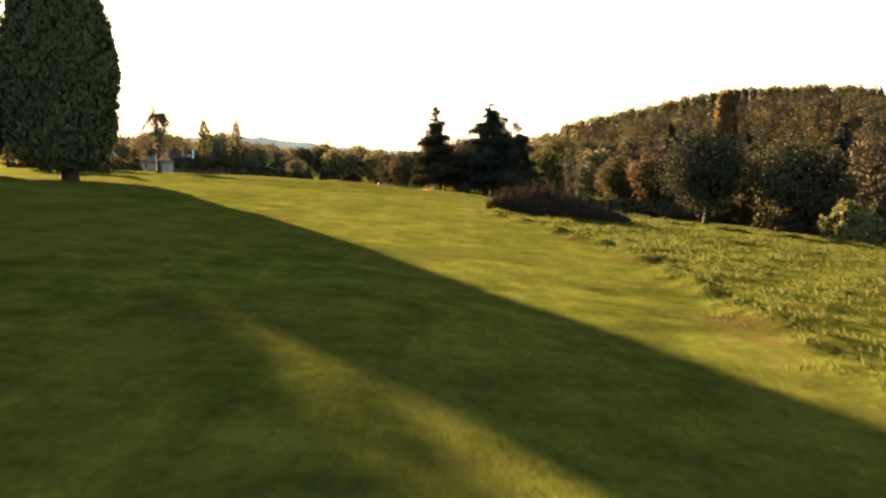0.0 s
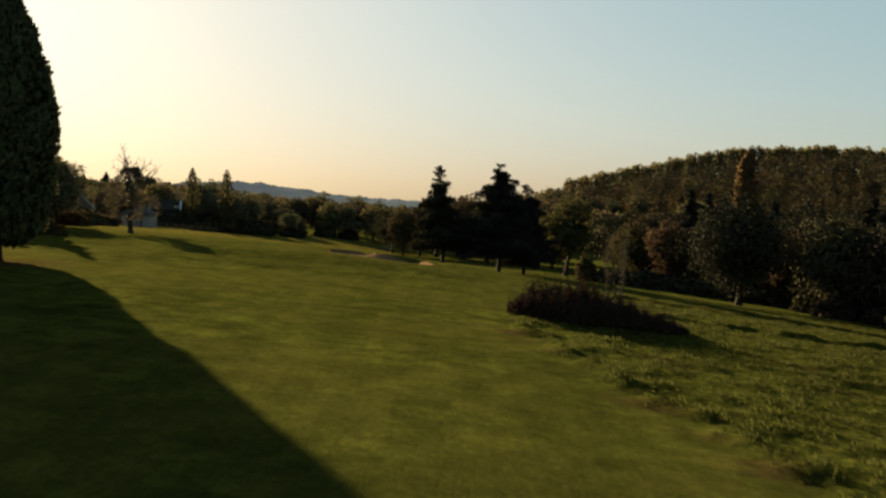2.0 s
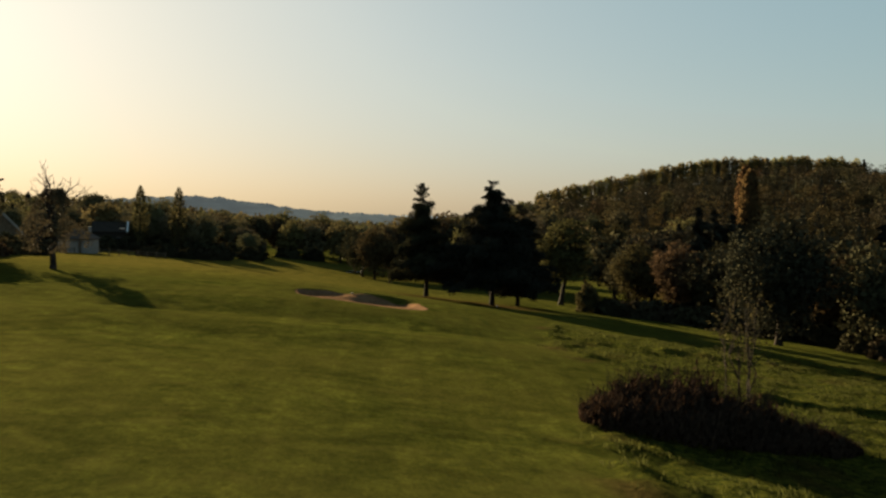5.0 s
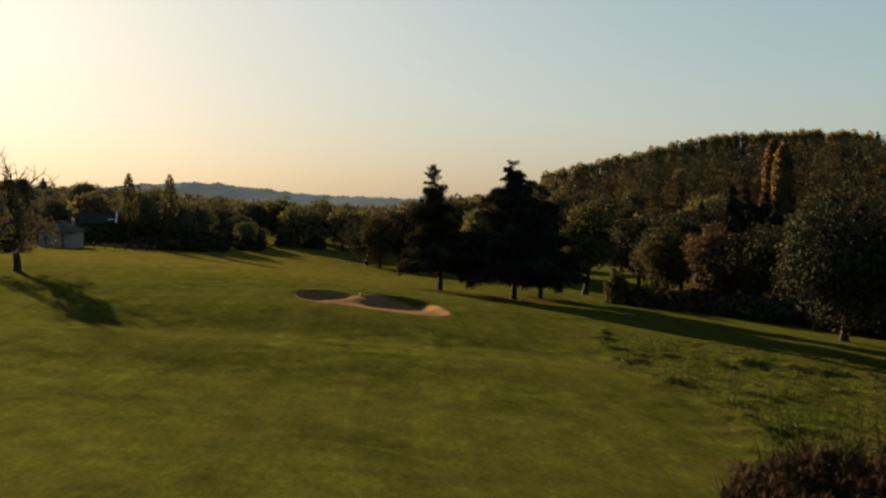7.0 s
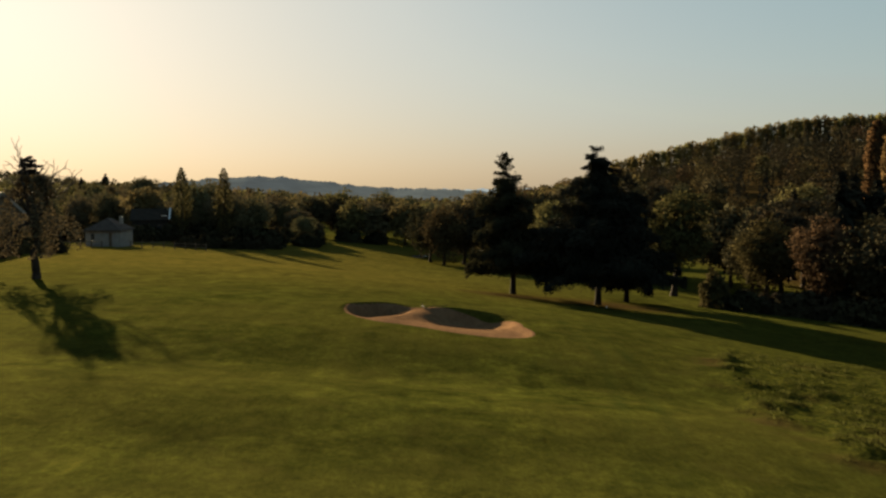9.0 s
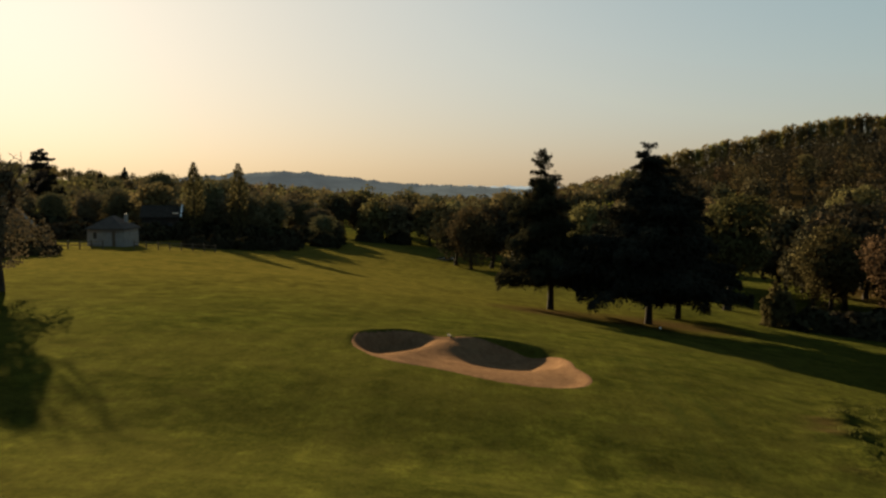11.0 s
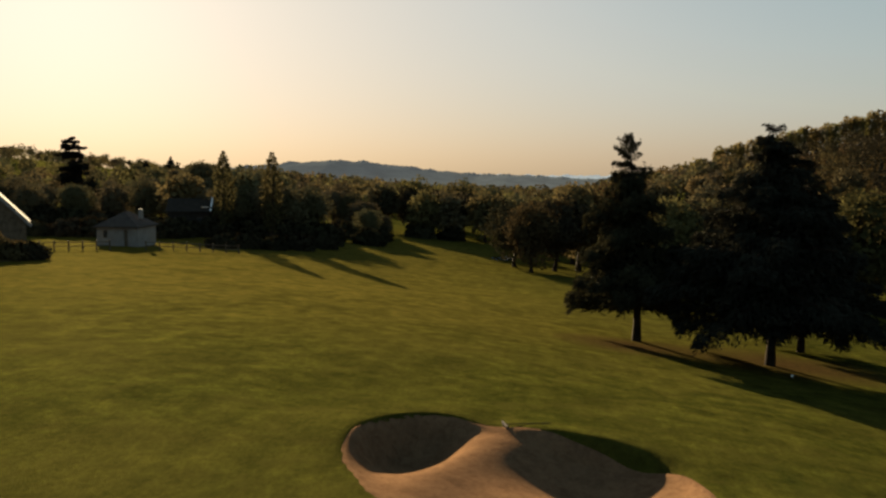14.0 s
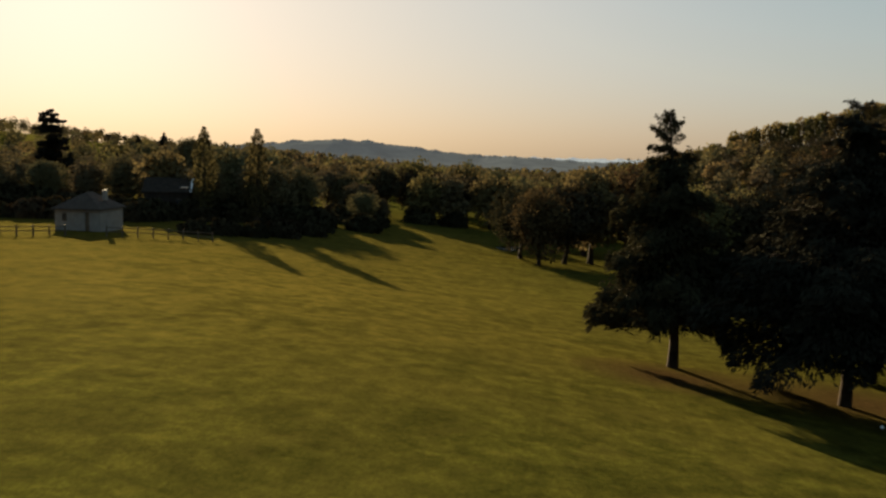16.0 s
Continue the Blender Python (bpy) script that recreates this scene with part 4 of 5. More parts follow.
plant(oak_green[1], -54.0, 138.0, 0.8, 0.4)
plant(oak_green[2], -58.5, 146.0, 0.85, 2.4)
# front bushes make the clump's dark base, added in place of tree shade
for x, y, s in ((-53.5, 209, 0.8), (-50.2, 211, 0.9), (-46.8, 213, 0.8), (-44.5, 218, 1.0), (-43.0, 227, 0.9), (-44.5, 236, 1.1), (-64, 234, 1.5), (-59, 239, 1.4), (-55, 240, 1.5), (-50.5, 244, 1.4), (-48, 250, 1.3), (-46, 262, 1.4), (-49, 270, 1.5), (-46, 279, 1.4), (-39.6, 248, 1.3), (-41, 262, 1.2), (-36, 286, 1.4), (-29, 289, 1.3), (-68, 226, 1.3), (-73, 228, 1.4), (-78, 231, 1.3), (-84, 234, 1.4), (-90, 236, 1.3), (-96, 238, 1.5), (-103, 238, 1.4), (-110, 236, 1.5)):
    plant(dark_bush, x, y, s, x * 3, "dark undergrowth bush at the foot of the trees")
plant(oak_olive[1], -74.6, 246.0, (7.0 - ground_z(-74.6, 246.0)) / 13.0, 0.5, "round yellow-green tree behind the farm building")
# behind the house and the barn
for i, (x, y, top) in enumerate(((-100, 238, 8.4), (-94, 243, 8.8), (-88.5, 247, 8.8), (-83.5, 250, 9.2), (-79, 252, 8.6))):
    plant(oak_green[i % 3], x, y, (top - ground_z(x, y)) / 13.4, i * 1.7)
for i, (x, y) in enumerate(((-97, 206), (-93, 209), (-89, 212), (-85, 214.5), (-81, 216.5), (-77, 218.5), (-73, 220), (-69, 222))):
    plant(dark_bush, x, y, 1.0 + 0.12 * (i % 3), i * 2.3, "dark undergrowth bush at the foot of the trees")
wood_row(((-120, -106, -96, -88), (228, 244, 256, 270)), 7, back_green + back_olive, rng, (0.48, 0.6), 2.0)
wood_row(((-132, -114, -100, -84), (244, 262, 276, 290)), 8, GREENS, rng, (0.52, 0.64), 3.0)
wood_row(((-96, -82, -72, -60, -54), (140, 152, 150, 144, 128)), 7, back_green + back_rust, rng, (0.55, 0.75), 2.0)
wood_row(((-150, -125, -105, -82), (262, 282, 300, 318)), 10, GREENS, rng, (0.58, 0.72), 4.0)


# ---- far woods: too many to count ----
def far_wood(name, spots, rng, tall, quads, leaf, material, label, pointed=False):
    """Distant trees on the slopes, each a trunk and a crown of rounded lobes clothed in leaf clumps, joined."""
    points, outs, wood, own = [], [], [], []
    zs = surface([s[0] for s in spots], [s[1] for s in spots])
    for (x, y), z in zip(spots, zs):
        h = rng.uniform(*tall)
        r = h * (rng.uniform(0.24, 0.30) if pointed else rng.uniform(0.38, 0.52))
        if pointed:
            t = rng.random(quads) ** 1.4
            a = rng.uniform(0, 2 * np.pi, quads)
            d = np.stack([np.cos(a), np.sin(a), 0.35 + 0 * a], 1)
            p = np.stack([np.cos(a), np.sin(a), 0 * a], 1) * ((1 - t) * r * rng.uniform(0.7, 1.05, quads))[:, None] + np.stack([0 * t, 0 * t, h * (0.08 + 0.92 * t)], 1)
        else:
            lobes = sphere_dirs(rng, 9)
            lobes[:, 2] = np.abs(lobes[:, 2]) * 1.1 - 0.25
            size = rng.uniform(0.36, 0.56, 9)
            which = rng.integers(0, 9, quads)
            d = sphere_dirs(rng, quads)
            p = lobes[which] * 0.62 + d * (size[which] * rng.uniform(0.75, 1.0, quads) ** 0.5)[:, None]
            d = d * 0.8 + p
            p = p * np.array([r, r, h * 0.46]) + np.array([0, 0, h * 0.52])
        points.append(p + np.array([x, y, z]))
        outs.append(d)
        own.append(np.full(quads * 4, rng.random()))
        wood.append(tube([(x, y, z - 0.5), (x, y, z + h * 0.5)], (h * 0.02, h * 0.012), 4))
    me = leaf_mesh(name, [leaf_cloud(np.concatenate(points), leaf, rng, None, 1.2, 1.0, np.concatenate(outs))], material)
    me.attributes.new("tree", "FLOAT", "POINT").data.foreach_set("value", np.concatenate(own).astype(np.float32))
    crown = tagged(new(name, me), label, "woodland", kind="stuff")
    v, f = join(wood)
    part("trunks", v, f, BARK, crown)


def spread_spots(rng, x0, x1, y0, y1, gap, keep):
    out = []
    for gx in np.arange(x0, x1, gap):
        for gy in np.arange(y0, y1, gap):
            x, y = gx + rng.uniform(-0.42, 0.42) * gap, gy + rng.uniform(-0.42, 0.42) * gap
            if keep(x, y):
                out.append((x, y))
    rng.shuffle(out)
    return [tuple(s) for s in out]


rng = R(17)
def on_hill(x, y):
    return x > np.interp(y, (230, 260, 300, 380, 520), (108, 100, 62, 45, 40)) and y < 440 + 0.20 * x or (x > 215 and y < 505)


hill = spread_spots(rng, 30, 350, 235, 520, 9.4, on_hill)
upper = [s for s in hill if s[1] > 410 + 0.12 * s[0]]
lower = [s for s in hill if s[1] <= 410 + 0.12 * s[0]]
# the poplars' shadow on this band is put into its leaf colour
far_wood("hillside_wood", upper, rng, (5.0, 7.4), 220, 0.50, LEAF_SHADOW, "wood below the crest of the hill, with shade in its leaf colour")
n = len(lower)
far_wood("hillside_wood", lower[:int(n * 0.55)], rng, (8, 12.5), 360, 0.48, LEAF_SHADED, "dark green wood covering the hillside across the valley")
far_wood("hillside_wood", lower[int(n * 0.55):int(n * 0.72)], rng, (8, 12), 360, 0.48, LEAF_SHADED, "dull green wood covering the hillside across the valley")
far_wood("hillside_wood", lower[int(n * 0.72):int(n * 0.88)], rng, (8, 12), 360, 0.48, LEAF_RUST, "rust brown autumn trees scattered over the wooded hillside")
far_wood("hillside_wood", lower[int(n * 0.88):], rng, (9, 14), 300, 0.55, NEEDLES, "dark pointed firs scattered over the wooded hillside", True)
valley = spread_spots(rng, -150, 110, 372, 640, 12.0, lambda x, y: x < 60 + (y - 372) * 0.1)
n = len(valley)
far_wood("valley_wood", valley[:int(n * 0.6)], rng, (8, 11), 120, 1.15, LEAF_GLARE, "dark green wood on the valley floor")
far_wood("valley_wood", valley[int(n * 0.6):], rng, (8, 11), 120, 1.15, LEAF_OLIVE, "olive green wood on the valley floor")
rise = spread_spots(rng, -480, -95, 300, 640, 14.0, lambda x, y: x < -95 - (y - 300) * 0.1)
n = len(rise)
far_wood("farm_hill_wood", rise[:n // 2], rng, (5.5, 8.2), 240, 0.62, LEAF_GLARE, "dark wood on the rise behind the farm")
far_wood("farm_hill_wood", rise[n // 2:], rng, (5.5, 8.2), 240, 0.62, LEAF_OLIVE, "brown autumn wood on the rise behind the farm")

# poplars in a row along the crest of the hill
far_poplar = [stock(thing_tree("poplar", column(R(120 + i), 14.0, ((0.10, 0.25, 0.5, 0.75, 0.9, 0.97, 1.0), (0.05, 0.100, 0.135, 0.150, 0.115, 0.06, 0.012)), 700, 0.42, 0.1, 0.22), LEAF_POPLAR, "slim pale poplar in the row along the hilltop", "hilltop poplars")) for i in range(3)]
for i in range(104):
    u = i / 103
    x, y = 66 + 187 * u, 494 + 38 * u + rng.uniform(-2, 2)
    plant(far_poplar[i % 3], x + rng.uniform(-0.8, 0.8), y, rng.uniform(0.88, 1.1) * (0.87 + 0.12 * u), rng.uniform(0, 6), "", 1.0, 0.2)

# the layered cedar behind the farm, and two firs on the rise
cedar = stock(thing_tree("cedar", tiered_cedar(R(130), 17.6, 4.4), NEEDLES, "old cedar with flat layered boughs above the farm trees"))
plant(oak_green[1], -103.7, 329.0, (14.4 - ground_z(-103.7, 329.0)) / 13.0, 0.7)
plant(cedar, -117.4, 284.2, (17.6 - ground_z(-117.4, 284.2)) / 17.6)
for x, y, s in ((-152, 418, 0.85), (-161, 416, 0.7), (247, 520, 0.75), (251, 521, 0.95)):
    plant(fir[0], x, y, s, x)


# ---- the farm ----
def box(x0, x1, y0, y1, z0, z1):
    v = [(x, y, z) for z in (z0, z1) for y in (y0, y1) for x in (x0, x1)]
    return v, [(0, 2, 3, 1), (4, 5, 7, 6), (0, 1, 5, 4), (2, 6, 7, 3), (0, 4, 6, 2), (1, 3, 7, 5)]


def gable_roof(x0, x1, y0, y1, z, rise, thick=0.18, along="x"):
    """Two sloping slabs that meet at a ridge."""
    if along == "x":
        m = (y0 + y1) / 2
        top = [(x0, y0, z), (x1, y0, z), (x1, m, z + rise), (x0, m, z + rise), (x0, y1, z), (x1, y1, z)]
        sides = [(0, 1, 2, 3), (3, 2, 5, 4)]
    else:
        m = (x0 + x1) / 2
        top = [(x0, y0, z), (x0, y1, z), (m, y1, z + rise), (m, y0, z + rise), (x1, y0, z), (x1, y1, z)]
        sides = [(3, 2, 1, 0), (4, 5, 2, 3)]
    v = top + [(a, b, c + thick) for a, b, c in top]
    f = [tuple(reversed(s)) for s in sides] + [tuple(i + 6 for i in s) for s in sides]
    f += [(0, 6, 7, 1), (4, 5, 11, 10), (0, 3, 9, 6), (3, 4, 10, 9), (1, 7, 8, 2), (2, 8, 11, 5)]
    return v, f


def hip_roof(x0, x1, y0, y1, z, rise, inset, thick=0.18):
    """Four slopes up to a short ridge that runs along y."""
    m = (x0 + x1) / 2
    low = [(x0, y0, z), (x1, y0, z), (x1, y1, z), (x0, y1, z), (m, y0 + inset, z + rise), (m, y1 - inset, z + rise)]
    v = low + [(a, b, c + thick) for a, b, c in low]
    slopes = [(0, 1, 4), (1, 2, 5, 4), (2, 3, 5), (3, 0, 4, 5)]
    f = [tuple(reversed(k)) for k in slopes] + [tuple(i + 6 for i in k) for k in slopes]
    return v, f + [(i, i + 6, (i + 1) % 4 + 6, (i + 1) % 4) for i in range(4)]


def gable_wall(x0, x1, y, z0, z, rise, thick):
    m = (x0 + x1) / 2
    v = [(a, b, c) for b in (y, y + thick) for a, c in ((x0, z0), (x1, z0), (x1, z), (m, z + rise), (x0, z))]
    return v, [(0, 1, 2, 3, 4), (9, 8, 7, 6, 5), (0, 5, 6, 1), (1, 6, 7, 2), (2, 7, 8, 3), (3, 8, 9, 4), (4, 9, 5, 0)]


def window_part(parent, x, y, z, w, h):
    frame_v = join([box(x - w / 2, x + w / 2, y - 0.05, y + 0.02, z, z + 0.08), box(x - w / 2, x + w / 2, y - 0.05, y + 0.02, z + h - 0.08, z + h),
                    box(x - w / 2, x - w / 2 + 0.08, y - 0.05, y + 0.02, z + 0.08, z + h - 0.08), box(x + w / 2 - 0.08, x + w / 2, y - 0.05, y + 0.02, z + 0.08, z + h - 0.08),
                    box(x - 0.03, x + 0.03, y - 0.04, y + 0.02, z + 0.08, z + h - 0.08)])
    win = part("window", *frame_v, TIMBER, parent)
    part("pane", *box(x - w / 2 + 0.06, x + w / 2 - 0.06, y - 0.02, y + 0.01, z + 0.06, z + h - 0.06), GLASS, win)


def cottage():
    root = tagged(new("cottage"), "low pale grey cottage with a hipped brown roof beside the fence", "house")
    part("wall", *join([box(-5.0, 1.6, 0, 0.3, -0.6, 2.5), box(2.6, 5.0, 0, 0.3, -0.6, 2.5), box(1.6, 2.6, 0, 0.3, 2.1, 2.5), box(-5.0, -4.7, 0.3, 5.7, -0.6, 2.5), box(4.7, 5.0, 0.3, 5.7, -0.6, 2.5), box(-5.0, 5.0, 5.7, 6.0, -0.6, 2.5)]), PLASTER, root)
    part("roof", *hip_roof(-5.5, 5.5, -0.4, 6.4, 2.4, 2.1, 2.6), SLATE, root, "brown hipped roof")
    part("door", *box(1.62, 2.58, 0.12, 0.2, -0.4, 2.08), TIMBER, root, "dark timber door")
    part("chimney", *box(3.2, 3.9, 2.7, 3.4, 3.6, 5.0), PLASTER, root, "pale rendered chimney")
    window_part(root, -2.9, 0.0, 0.9, 1.0, 1.1)
    return root


def barn():
    root = tagged(new("barn"), "stone barn with a steep dark roof and pale gable boards", "barn")
    part("wall", *gable_wall(-4.4, 4.4, 0, -0.6, 3.2, 4.6, 0.4), TIMBER, root, "dark boarded gable wall")
    part("wall", *join([box(-4.4, -4.0, 0.4, 11.6, -0.6, 3.2), box(4.0, 4.4, 0.4, 11.6, -0.6, 3.2)]), PLASTER, root, "pale rendered side walls")
    part("wall", *gable_wall(-4.4, 4.4, 11.6, -0.6, 3.2, 4.6, 0.4), PLASTER, root)
    part("roof", *gable_roof(-4.9, 4.9, -0.25, 12.25, 2.72, 5.1, 0.2, "y"), SLATE, root)
    for s in (-1, 1):
        a = math.degrees(math.atan2(5.1, 4.9))
        b = part("barge_board", *box(0, math.hypot(4.9, 5.1), -0.36, -0.27, -0.1, 0.28), PLASTER, root, "white barge board")
        b.matrix_basis = pose(s * 4.9, 0, 2.72) @ (pose(0, 0, 0, 0, -a, 0) if s < 0 else pose(0, 0, 0, 0, -(180 - a), 0) @ pose(0, 0, 0, 180, 0, 0) @ pose(0, 0.63, 0))
    part("door", *box(-1.5, 1.5, -0.08, -0.005, -0.6, 2.7), TIMBER, root, "boarded barn door")
    return root


def far_house():
    root = tagged(new("farm_building"), "dark farm building with a sunlit white verge on its roof", "building")
    part("wall", *join([box(-4, 4, 0, 0.3, -1, 4.2), box(-4, 4, 5.7, 6, -1, 4.2), box(-4, -3.7, 0.3, 5.7, -1, 4.2), box(3.7, 4, 0.3, 5.7, -1, 4.2)]), BOARDS, root)
    part("roof", *gable_roof(-4.4, 4.4, -0.4, 6.4, 3.9, 2.2), BOARDS, root)
    for y0, y1 in ((-0.4, 3.0), (6.4, 3.0)):
        part("verge", *tube([(4.46, y0, 4.05), (4.46, (y0 + y1) / 2, 5.15), (4.46, y1, 6.25)], (0.22, 0.22, 0.22), 4), PALE_ROOF, root, "white glinting verge board")
    part("skylight", *box(2.6, 3.9, 0.4, 0.9, 4.72, 4.86), PALE_ROOF, root, "pale skylight catching the sun")
    window_part(root, -2.2, 0.0, 1.8, 1.0, 1.2)
    window_part(root, 2.2, 0.0, 1.8, 1.0, 1.2)
    return root


def seat(root, x, y, turn, lift=0.0):
    root.matrix_basis = Matrix.Translation((x, y, ground_z(x, y) + lift)) @ pose(0, 0, 0, 0, 0, turn)


house = cottage()
seat(house, -64.3, 200.0, 3, 0.3)
house.scale = (0.56, 1.05, 0.9)
seat(barn(), -70.4, 180.6, 32)
shed = far_house()
plant(dark_bush, -67.0, 231.5, 1.1, 0.3, "dark bush growing against the farm building")
plant(dark_bush, -71.5, 232.5, 1.2, 1.3, "dark bush growing against the farm building")
seat(shed, -69.6, 236.5, 14)
shed.scale = (0.86, 0.9, 1.0)
plant(round_bush, -62.8, 169.5, 0.75, 1.0, "round bush growing in front of the barn")
plant(dark_bush, -59.5, 171.5, 0.8, 0.4, "clipped dark hedge bush beside the barn")


def fence(a, b):
    """Timber posts with two rails, from a to b."""
    length = math.hypot(b[0] - a[0], b[1] - a[1])
    count = max(2, round(length / 1.7) + 1)
    root = tagged(new("fence"), "weathered timber post and rail fence along the farm", "fence", "farm fences")
    spots = [(a[0] + (b[0] - a[0]) * i / (count - 1), a[1] + (b[1] - a[1]) * i / (count - 1)) for i in range(count)]
    turn = math.degrees(math.atan2(b[1] - a[1], b[0] - a[0]))
    for x, y in spots:
        p = part("post", *box(-0.07, 0.07, -0.07, 0.07, -0.4, 1.2), TIMBER, root)
        p.matrix_basis = pose(x, y, ground_z(x, y), 0, 0, turn)
    for z in (0.55, 1.0):
        line = [(x, y, ground_z(x, y) + z) for x, y in spots]
        part("rail", *tube(line, [0.05] * count, 4), TIMBER, root)


fence((-68.0, 181.5), (-61.0, 191.5))
fence((-57.5, 194.0), (-47.5, 200.0))


# ---- the pond in the valley ----
def pond():
    a = np.linspace(0, 2 * np.pi, 40, endpoint=False)
    rim = np.stack([-15.6 + (1.9 + 0.3 * np.sin(3 * a)) * np.cos(a), 252 + (4.0 + 0.5 * np.cos(2 * a)) * np.sin(a)], 1)
    level = float(surface(rim[:, 0], rim[:, 1]).max()) + 0.03
    v = [(x, y, level) for x, y in rim] + [(x, y, level - 1.5) for x, y in rim]
    f = [tuple(range(40))] + [(i, 40 + i, 40 + (i + 1) % 40, (i + 1) % 40) for i in range(40)]
    tagged(part("water", v, f, WATER), "small still pond shining in the valley", "pond", kind="structure")


pond()


# ---- the bramble mound with its sapling ----
def thicket():
    rng = R(200)
    root = tagged(new("bramble_thicket"), "dark reddish brown bramble thicket on a low earth mound", "thicket")
    n = 34000
    u, v = rng.uniform(-1, 1, n), rng.uniform(-1, 1, n)
    keep = u * u + v * v < 1
    u, v = u[keep], v[keep]
    x = 8.4 + 5.2 * u
    y = 65.3 + 2.9 * v * (1 - 0.25 * u) - 0.5 * u
    crest = np.interp(u, (-1, -0.75, -0.35, 0.0, 0.4, 0.75, 1), (0.35, 0.95, 1.35, 1.2, 0.75, 0.4, 0.12)) * np.sqrt(np.clip(1 - v * v, 0, 1)) ** 0.7
    crest = crest * (1 + 0.3 * np.sin(x * 2.3 + y) * np.sin(y * 2.7) + 0.30 * np.sin(x * 6.3 + y * 5) * np.sin(y * 7.1 - x * 2.0))
    shoot = rng.random(len(x)) ** 6
    z = surface(x, y) + 0.86 * crest * (rng.uniform(0.05, 1.0, len(x)) ** 0.7 + 0.55 * shoot)
    foliage = new("foliage", leaf_mesh("foliage", [leaf_cloud(np.stack([x, y, z], 1), 0.085, rng, np.array([0.15, 0.0, 1.1]), 3.2, 0.8, np.stack([u * 0.5, v, 0.8 + 0 * u], 1) + 0.4 * rng.normal(size=(len(u), 3)))], SCRUB))
    foliage.parent = root
    stems = []
    for _ in range(1100):
        i = rng.integers(len(x))
        foot = np.array([x[i], y[i], ground_z(x[i], y[i]) - 0.1])
        tip = foot + np.array([rng.normal(0, 0.35), rng.normal(0, 0.35), 0.3 + crest[i] * rng.uniform(0.9, 1.9)])
        stems.append(tube(bend(foot, tip, rng, -0.12, 0.2, 5), np.linspace(0.016, 0.004, 5), 3))
    part("undergrowth", *join(stems), BARK, root)


thicket()


def sapling(x, y, seed, h):
    rng = R(seed)
    root = tagged(new("sapling"), "thin upright sapling with sparse leaves beside the bramble mound", "sapling")
    z0 = ground_z(x, y)
    wood, tips = [], []
    for _ in range(7):
        a, out = rng.uniform(0, 6.28), rng.uniform(0.3, 1.4)
        top = np.array([x + math.cos(a) * out, y + math.sin(a) * out, z0 + h * rng.uniform(0.75, 1.0)])
        line = bend((x, y, z0 - 0.2), top, rng, 0.15, 0.2, 7)
        wood.append(tube(line, np.linspace(0.045, 0.008, 7), 5))
        for k in range(4, 7):
            for _ in range(4):
                t = line[k] + rng.normal(0, 0.3, 3)
                wood.append(tube(bend(line[k - 1], t, rng, 0, 0.2, 4), np.linspace(0.014, 0.004, 4), 4))
                tips.append(t)
    part("trunk", *join(wood), BARK, root)
    p = np.repeat(np.array(tips), 5, axis=0) + rng.normal(0, 0.2, (len(tips) * 5, 3))
    crown = new("crown", leaf_mesh("crown", [leaf_cloud(p, 0.09, rng)], LEAF_RUST))
    crown.parent = root


sapling(9.9, 66.5, 210, 5.4)


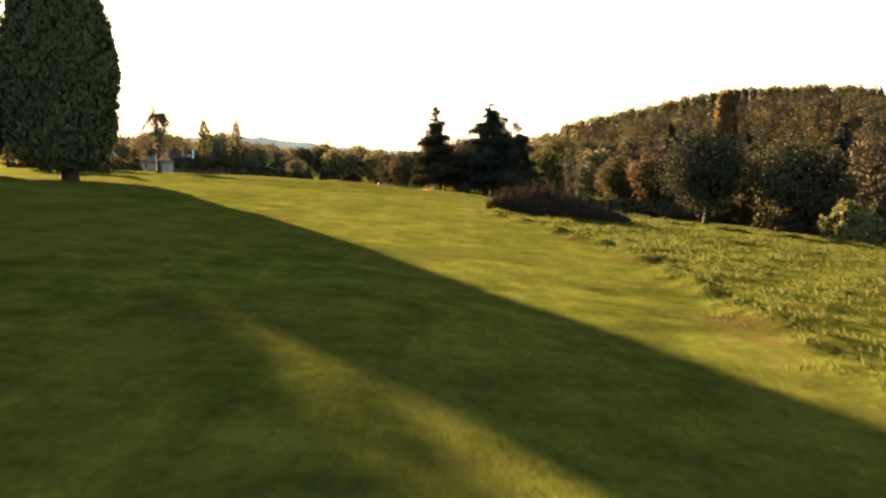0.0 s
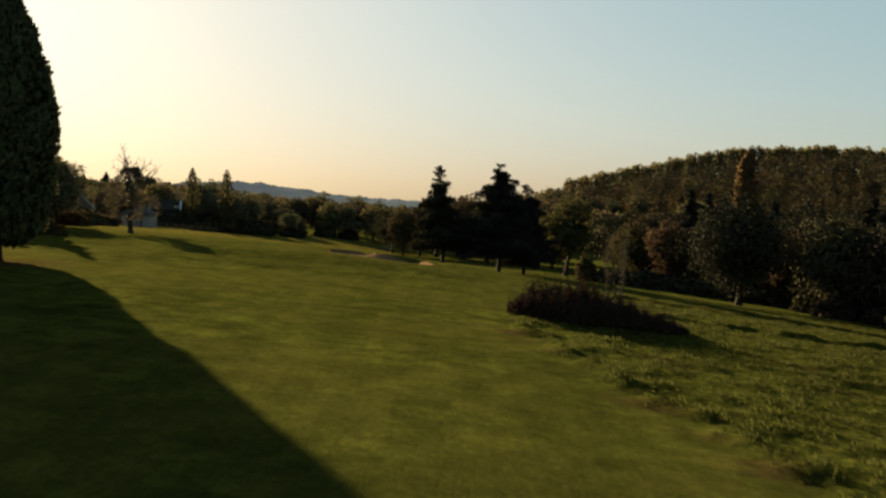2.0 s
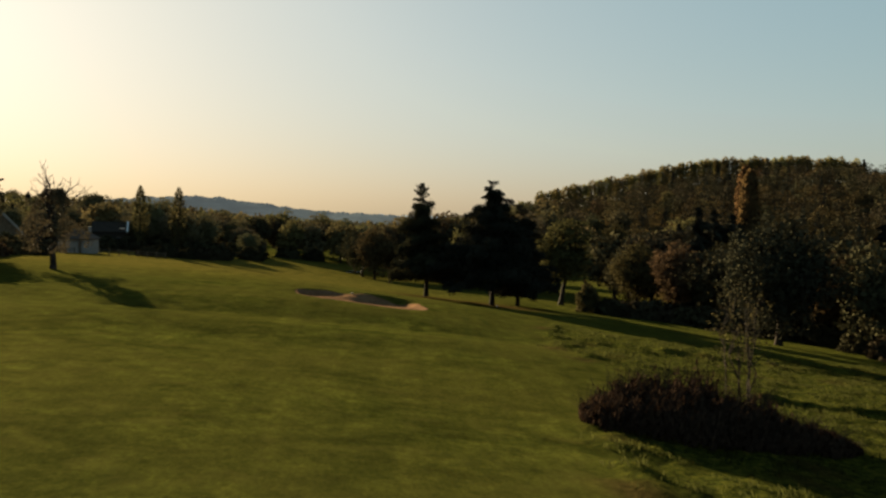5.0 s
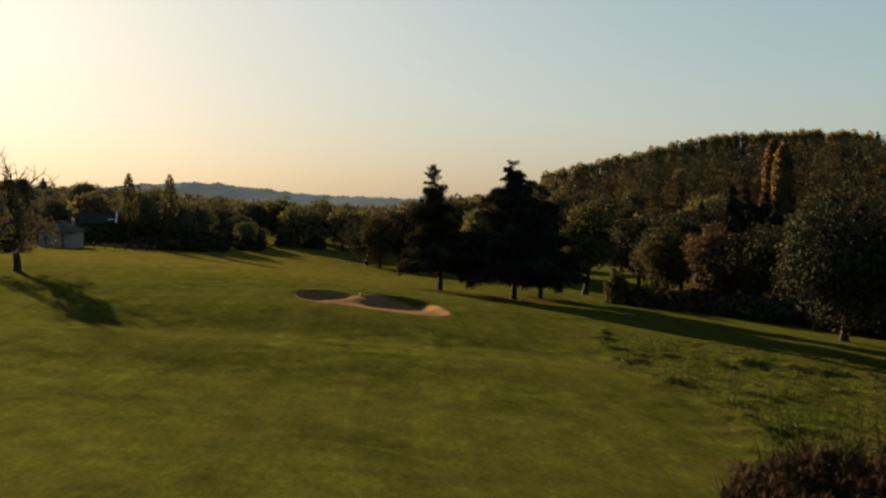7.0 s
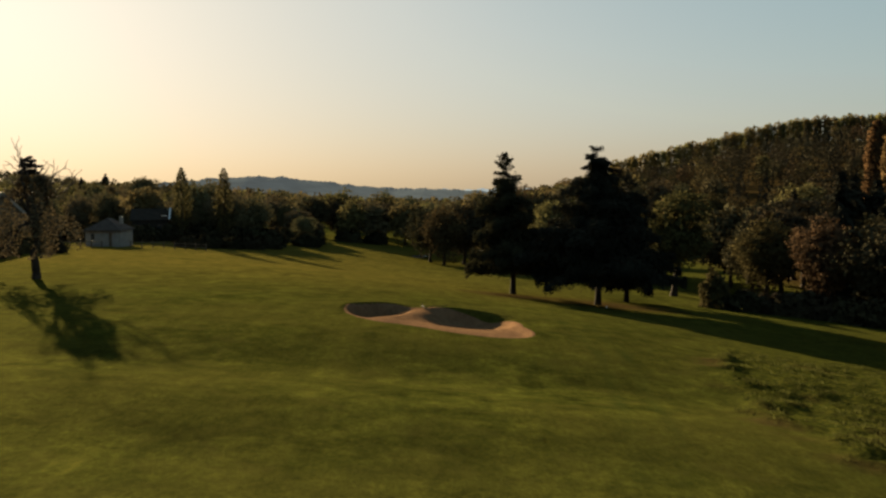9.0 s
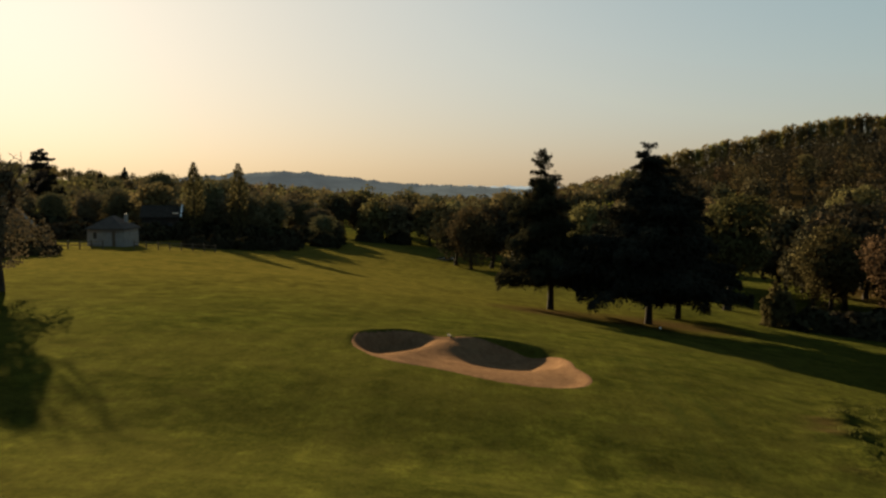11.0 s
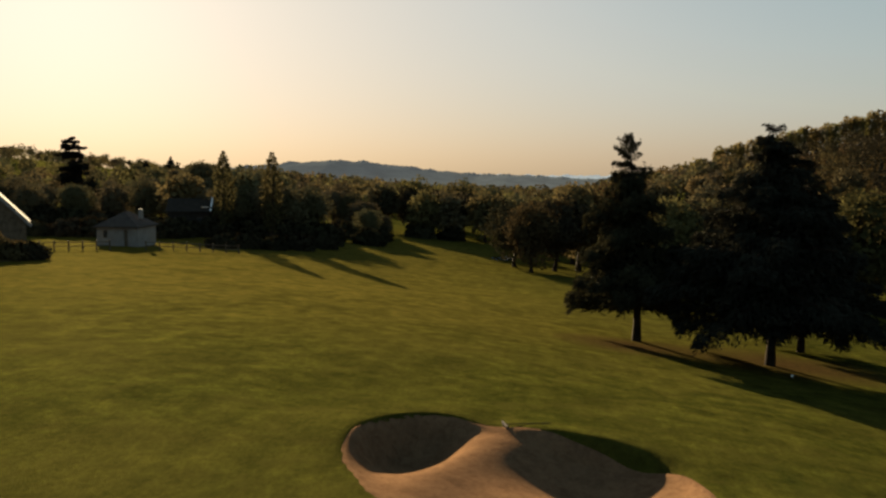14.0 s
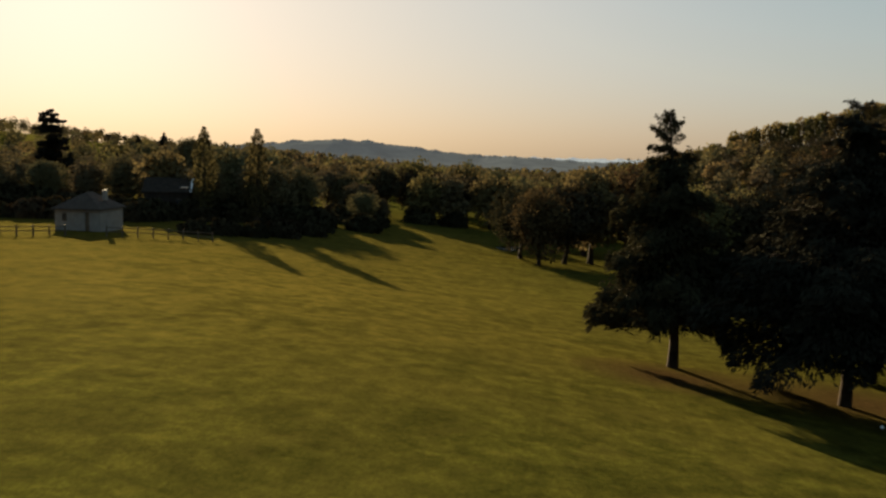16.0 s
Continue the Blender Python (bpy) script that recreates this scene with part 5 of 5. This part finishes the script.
# ---- long grass in the rough ----
def tussocks():
    rng = R(300)
    n = 34000
    x, y = rng.uniform(1.0, 44, n), 4 + 108 * rng.random(n) ** 1.15
    clump = hummocks(x, y) * 1.4 + rng.normal(0, 0.3, n)
    keep = (rough_mask(x, y) > 0.45) & (clump > 0.05)
    x, y, clump = x[keep], y[keep], clump[keep]
    blades = 7
    k = len(x) * blades
    cx, cy = np.repeat(x, blades) + rng.normal(0, 0.16, k), np.repeat(y, blades) + rng.normal(0, 0.16, k)
    h = np.repeat(rng.uniform(0.06, 0.16, len(x)) * (1 + 0.5 * np.clip(clump, 0, 1.2)), blades) * rng.uniform(0.7, 1.2, k)
    a, lean = rng.uniform(0, 6.28, k), rng.uniform(0.3, 1.2, k)
    z = np.repeat(surface(x, y), blades)
    w = 0.02
    sx, sy = -np.sin(a) * w, np.cos(a) * w
    foot = np.stack([cx, cy, z - 0.03], 1)
    tip = foot + np.stack([np.cos(a) * h * lean, np.sin(a) * h * lean, h], 1)
    mid = foot * 0.45 + tip * 0.55 + np.stack([0 * h, 0 * h, h * 0.12], 1)
    side = np.stack([sx, sy, 0 * sx], 1)
    v = np.stack([foot - side, foot + side, mid + side * 0.8, mid - side * 0.8, tip], 1).reshape(-1, 3)
    up = np.stack([0.5 * np.cos(a), 0.5 * np.sin(a), 0 * a + 0.8], 1)
    b = (np.arange(k) * 5)[:, None]
    f = np.concatenate([b + [0, 1, 2], b + [0, 2, 3], b + [3, 2, 4]])
    tagged(new("long_grass", leaf_mesh("long_grass", [(v, f, np.repeat(up, 5, axis=0))], TUFT)), "tussocks of long sunlit grass in the rough", "grass", kind="stuff")


tussocks()


# ---- small things on the course ----
def rake(x, y, turn):
    root = tagged(new("bunker_rake"), "dark wooden rake lying on the rim of the bunker", "rake")
    root.matrix_basis = Matrix.Translation((x, y, ground_z(x, y) + 0.07)) @ pose(0, 0, 0, 0, 0, turn)
    part("handle", *tube([(0, 0, 0.03), (0.8, 0, 0.02), (1.7, 0, 0.0)], (0.018, 0.018, 0.018), 8), BOARDS, root)
    part("head", *box(-0.06, 0.0, -0.35, 0.35, 0.0, 0.07), BOARDS, root)
    for i in range(9):
        part("tine", *box(-0.05, -0.02, -0.33 + i * 0.08, -0.31 + i * 0.08, -0.09, 0.0), BOARDS, root)


rake(-8.4, 118.0, 18)


def marker(x, y):
    root = tagged(new("course_marker"), "small white course marker standing in the grass", "marker")
    root.matrix_basis = Matrix.Translation((x, y, ground_z(x, y)))
    part("peg", *tube([(0, 0, -0.15), (0, 0, 0.10)], (0.02, 0.02), 8), TIMBER, root)
    a = np.linspace(0, np.pi, 9)
    part("cap", *tube([(0, 0, 0.17 - 0.085 * math.cos(k)) for k in a], [max(0.085 * math.sin(k), 0.004) for k in a], 14), WHITE, root, "white round cap", True)


marker(8.2, 143.6)
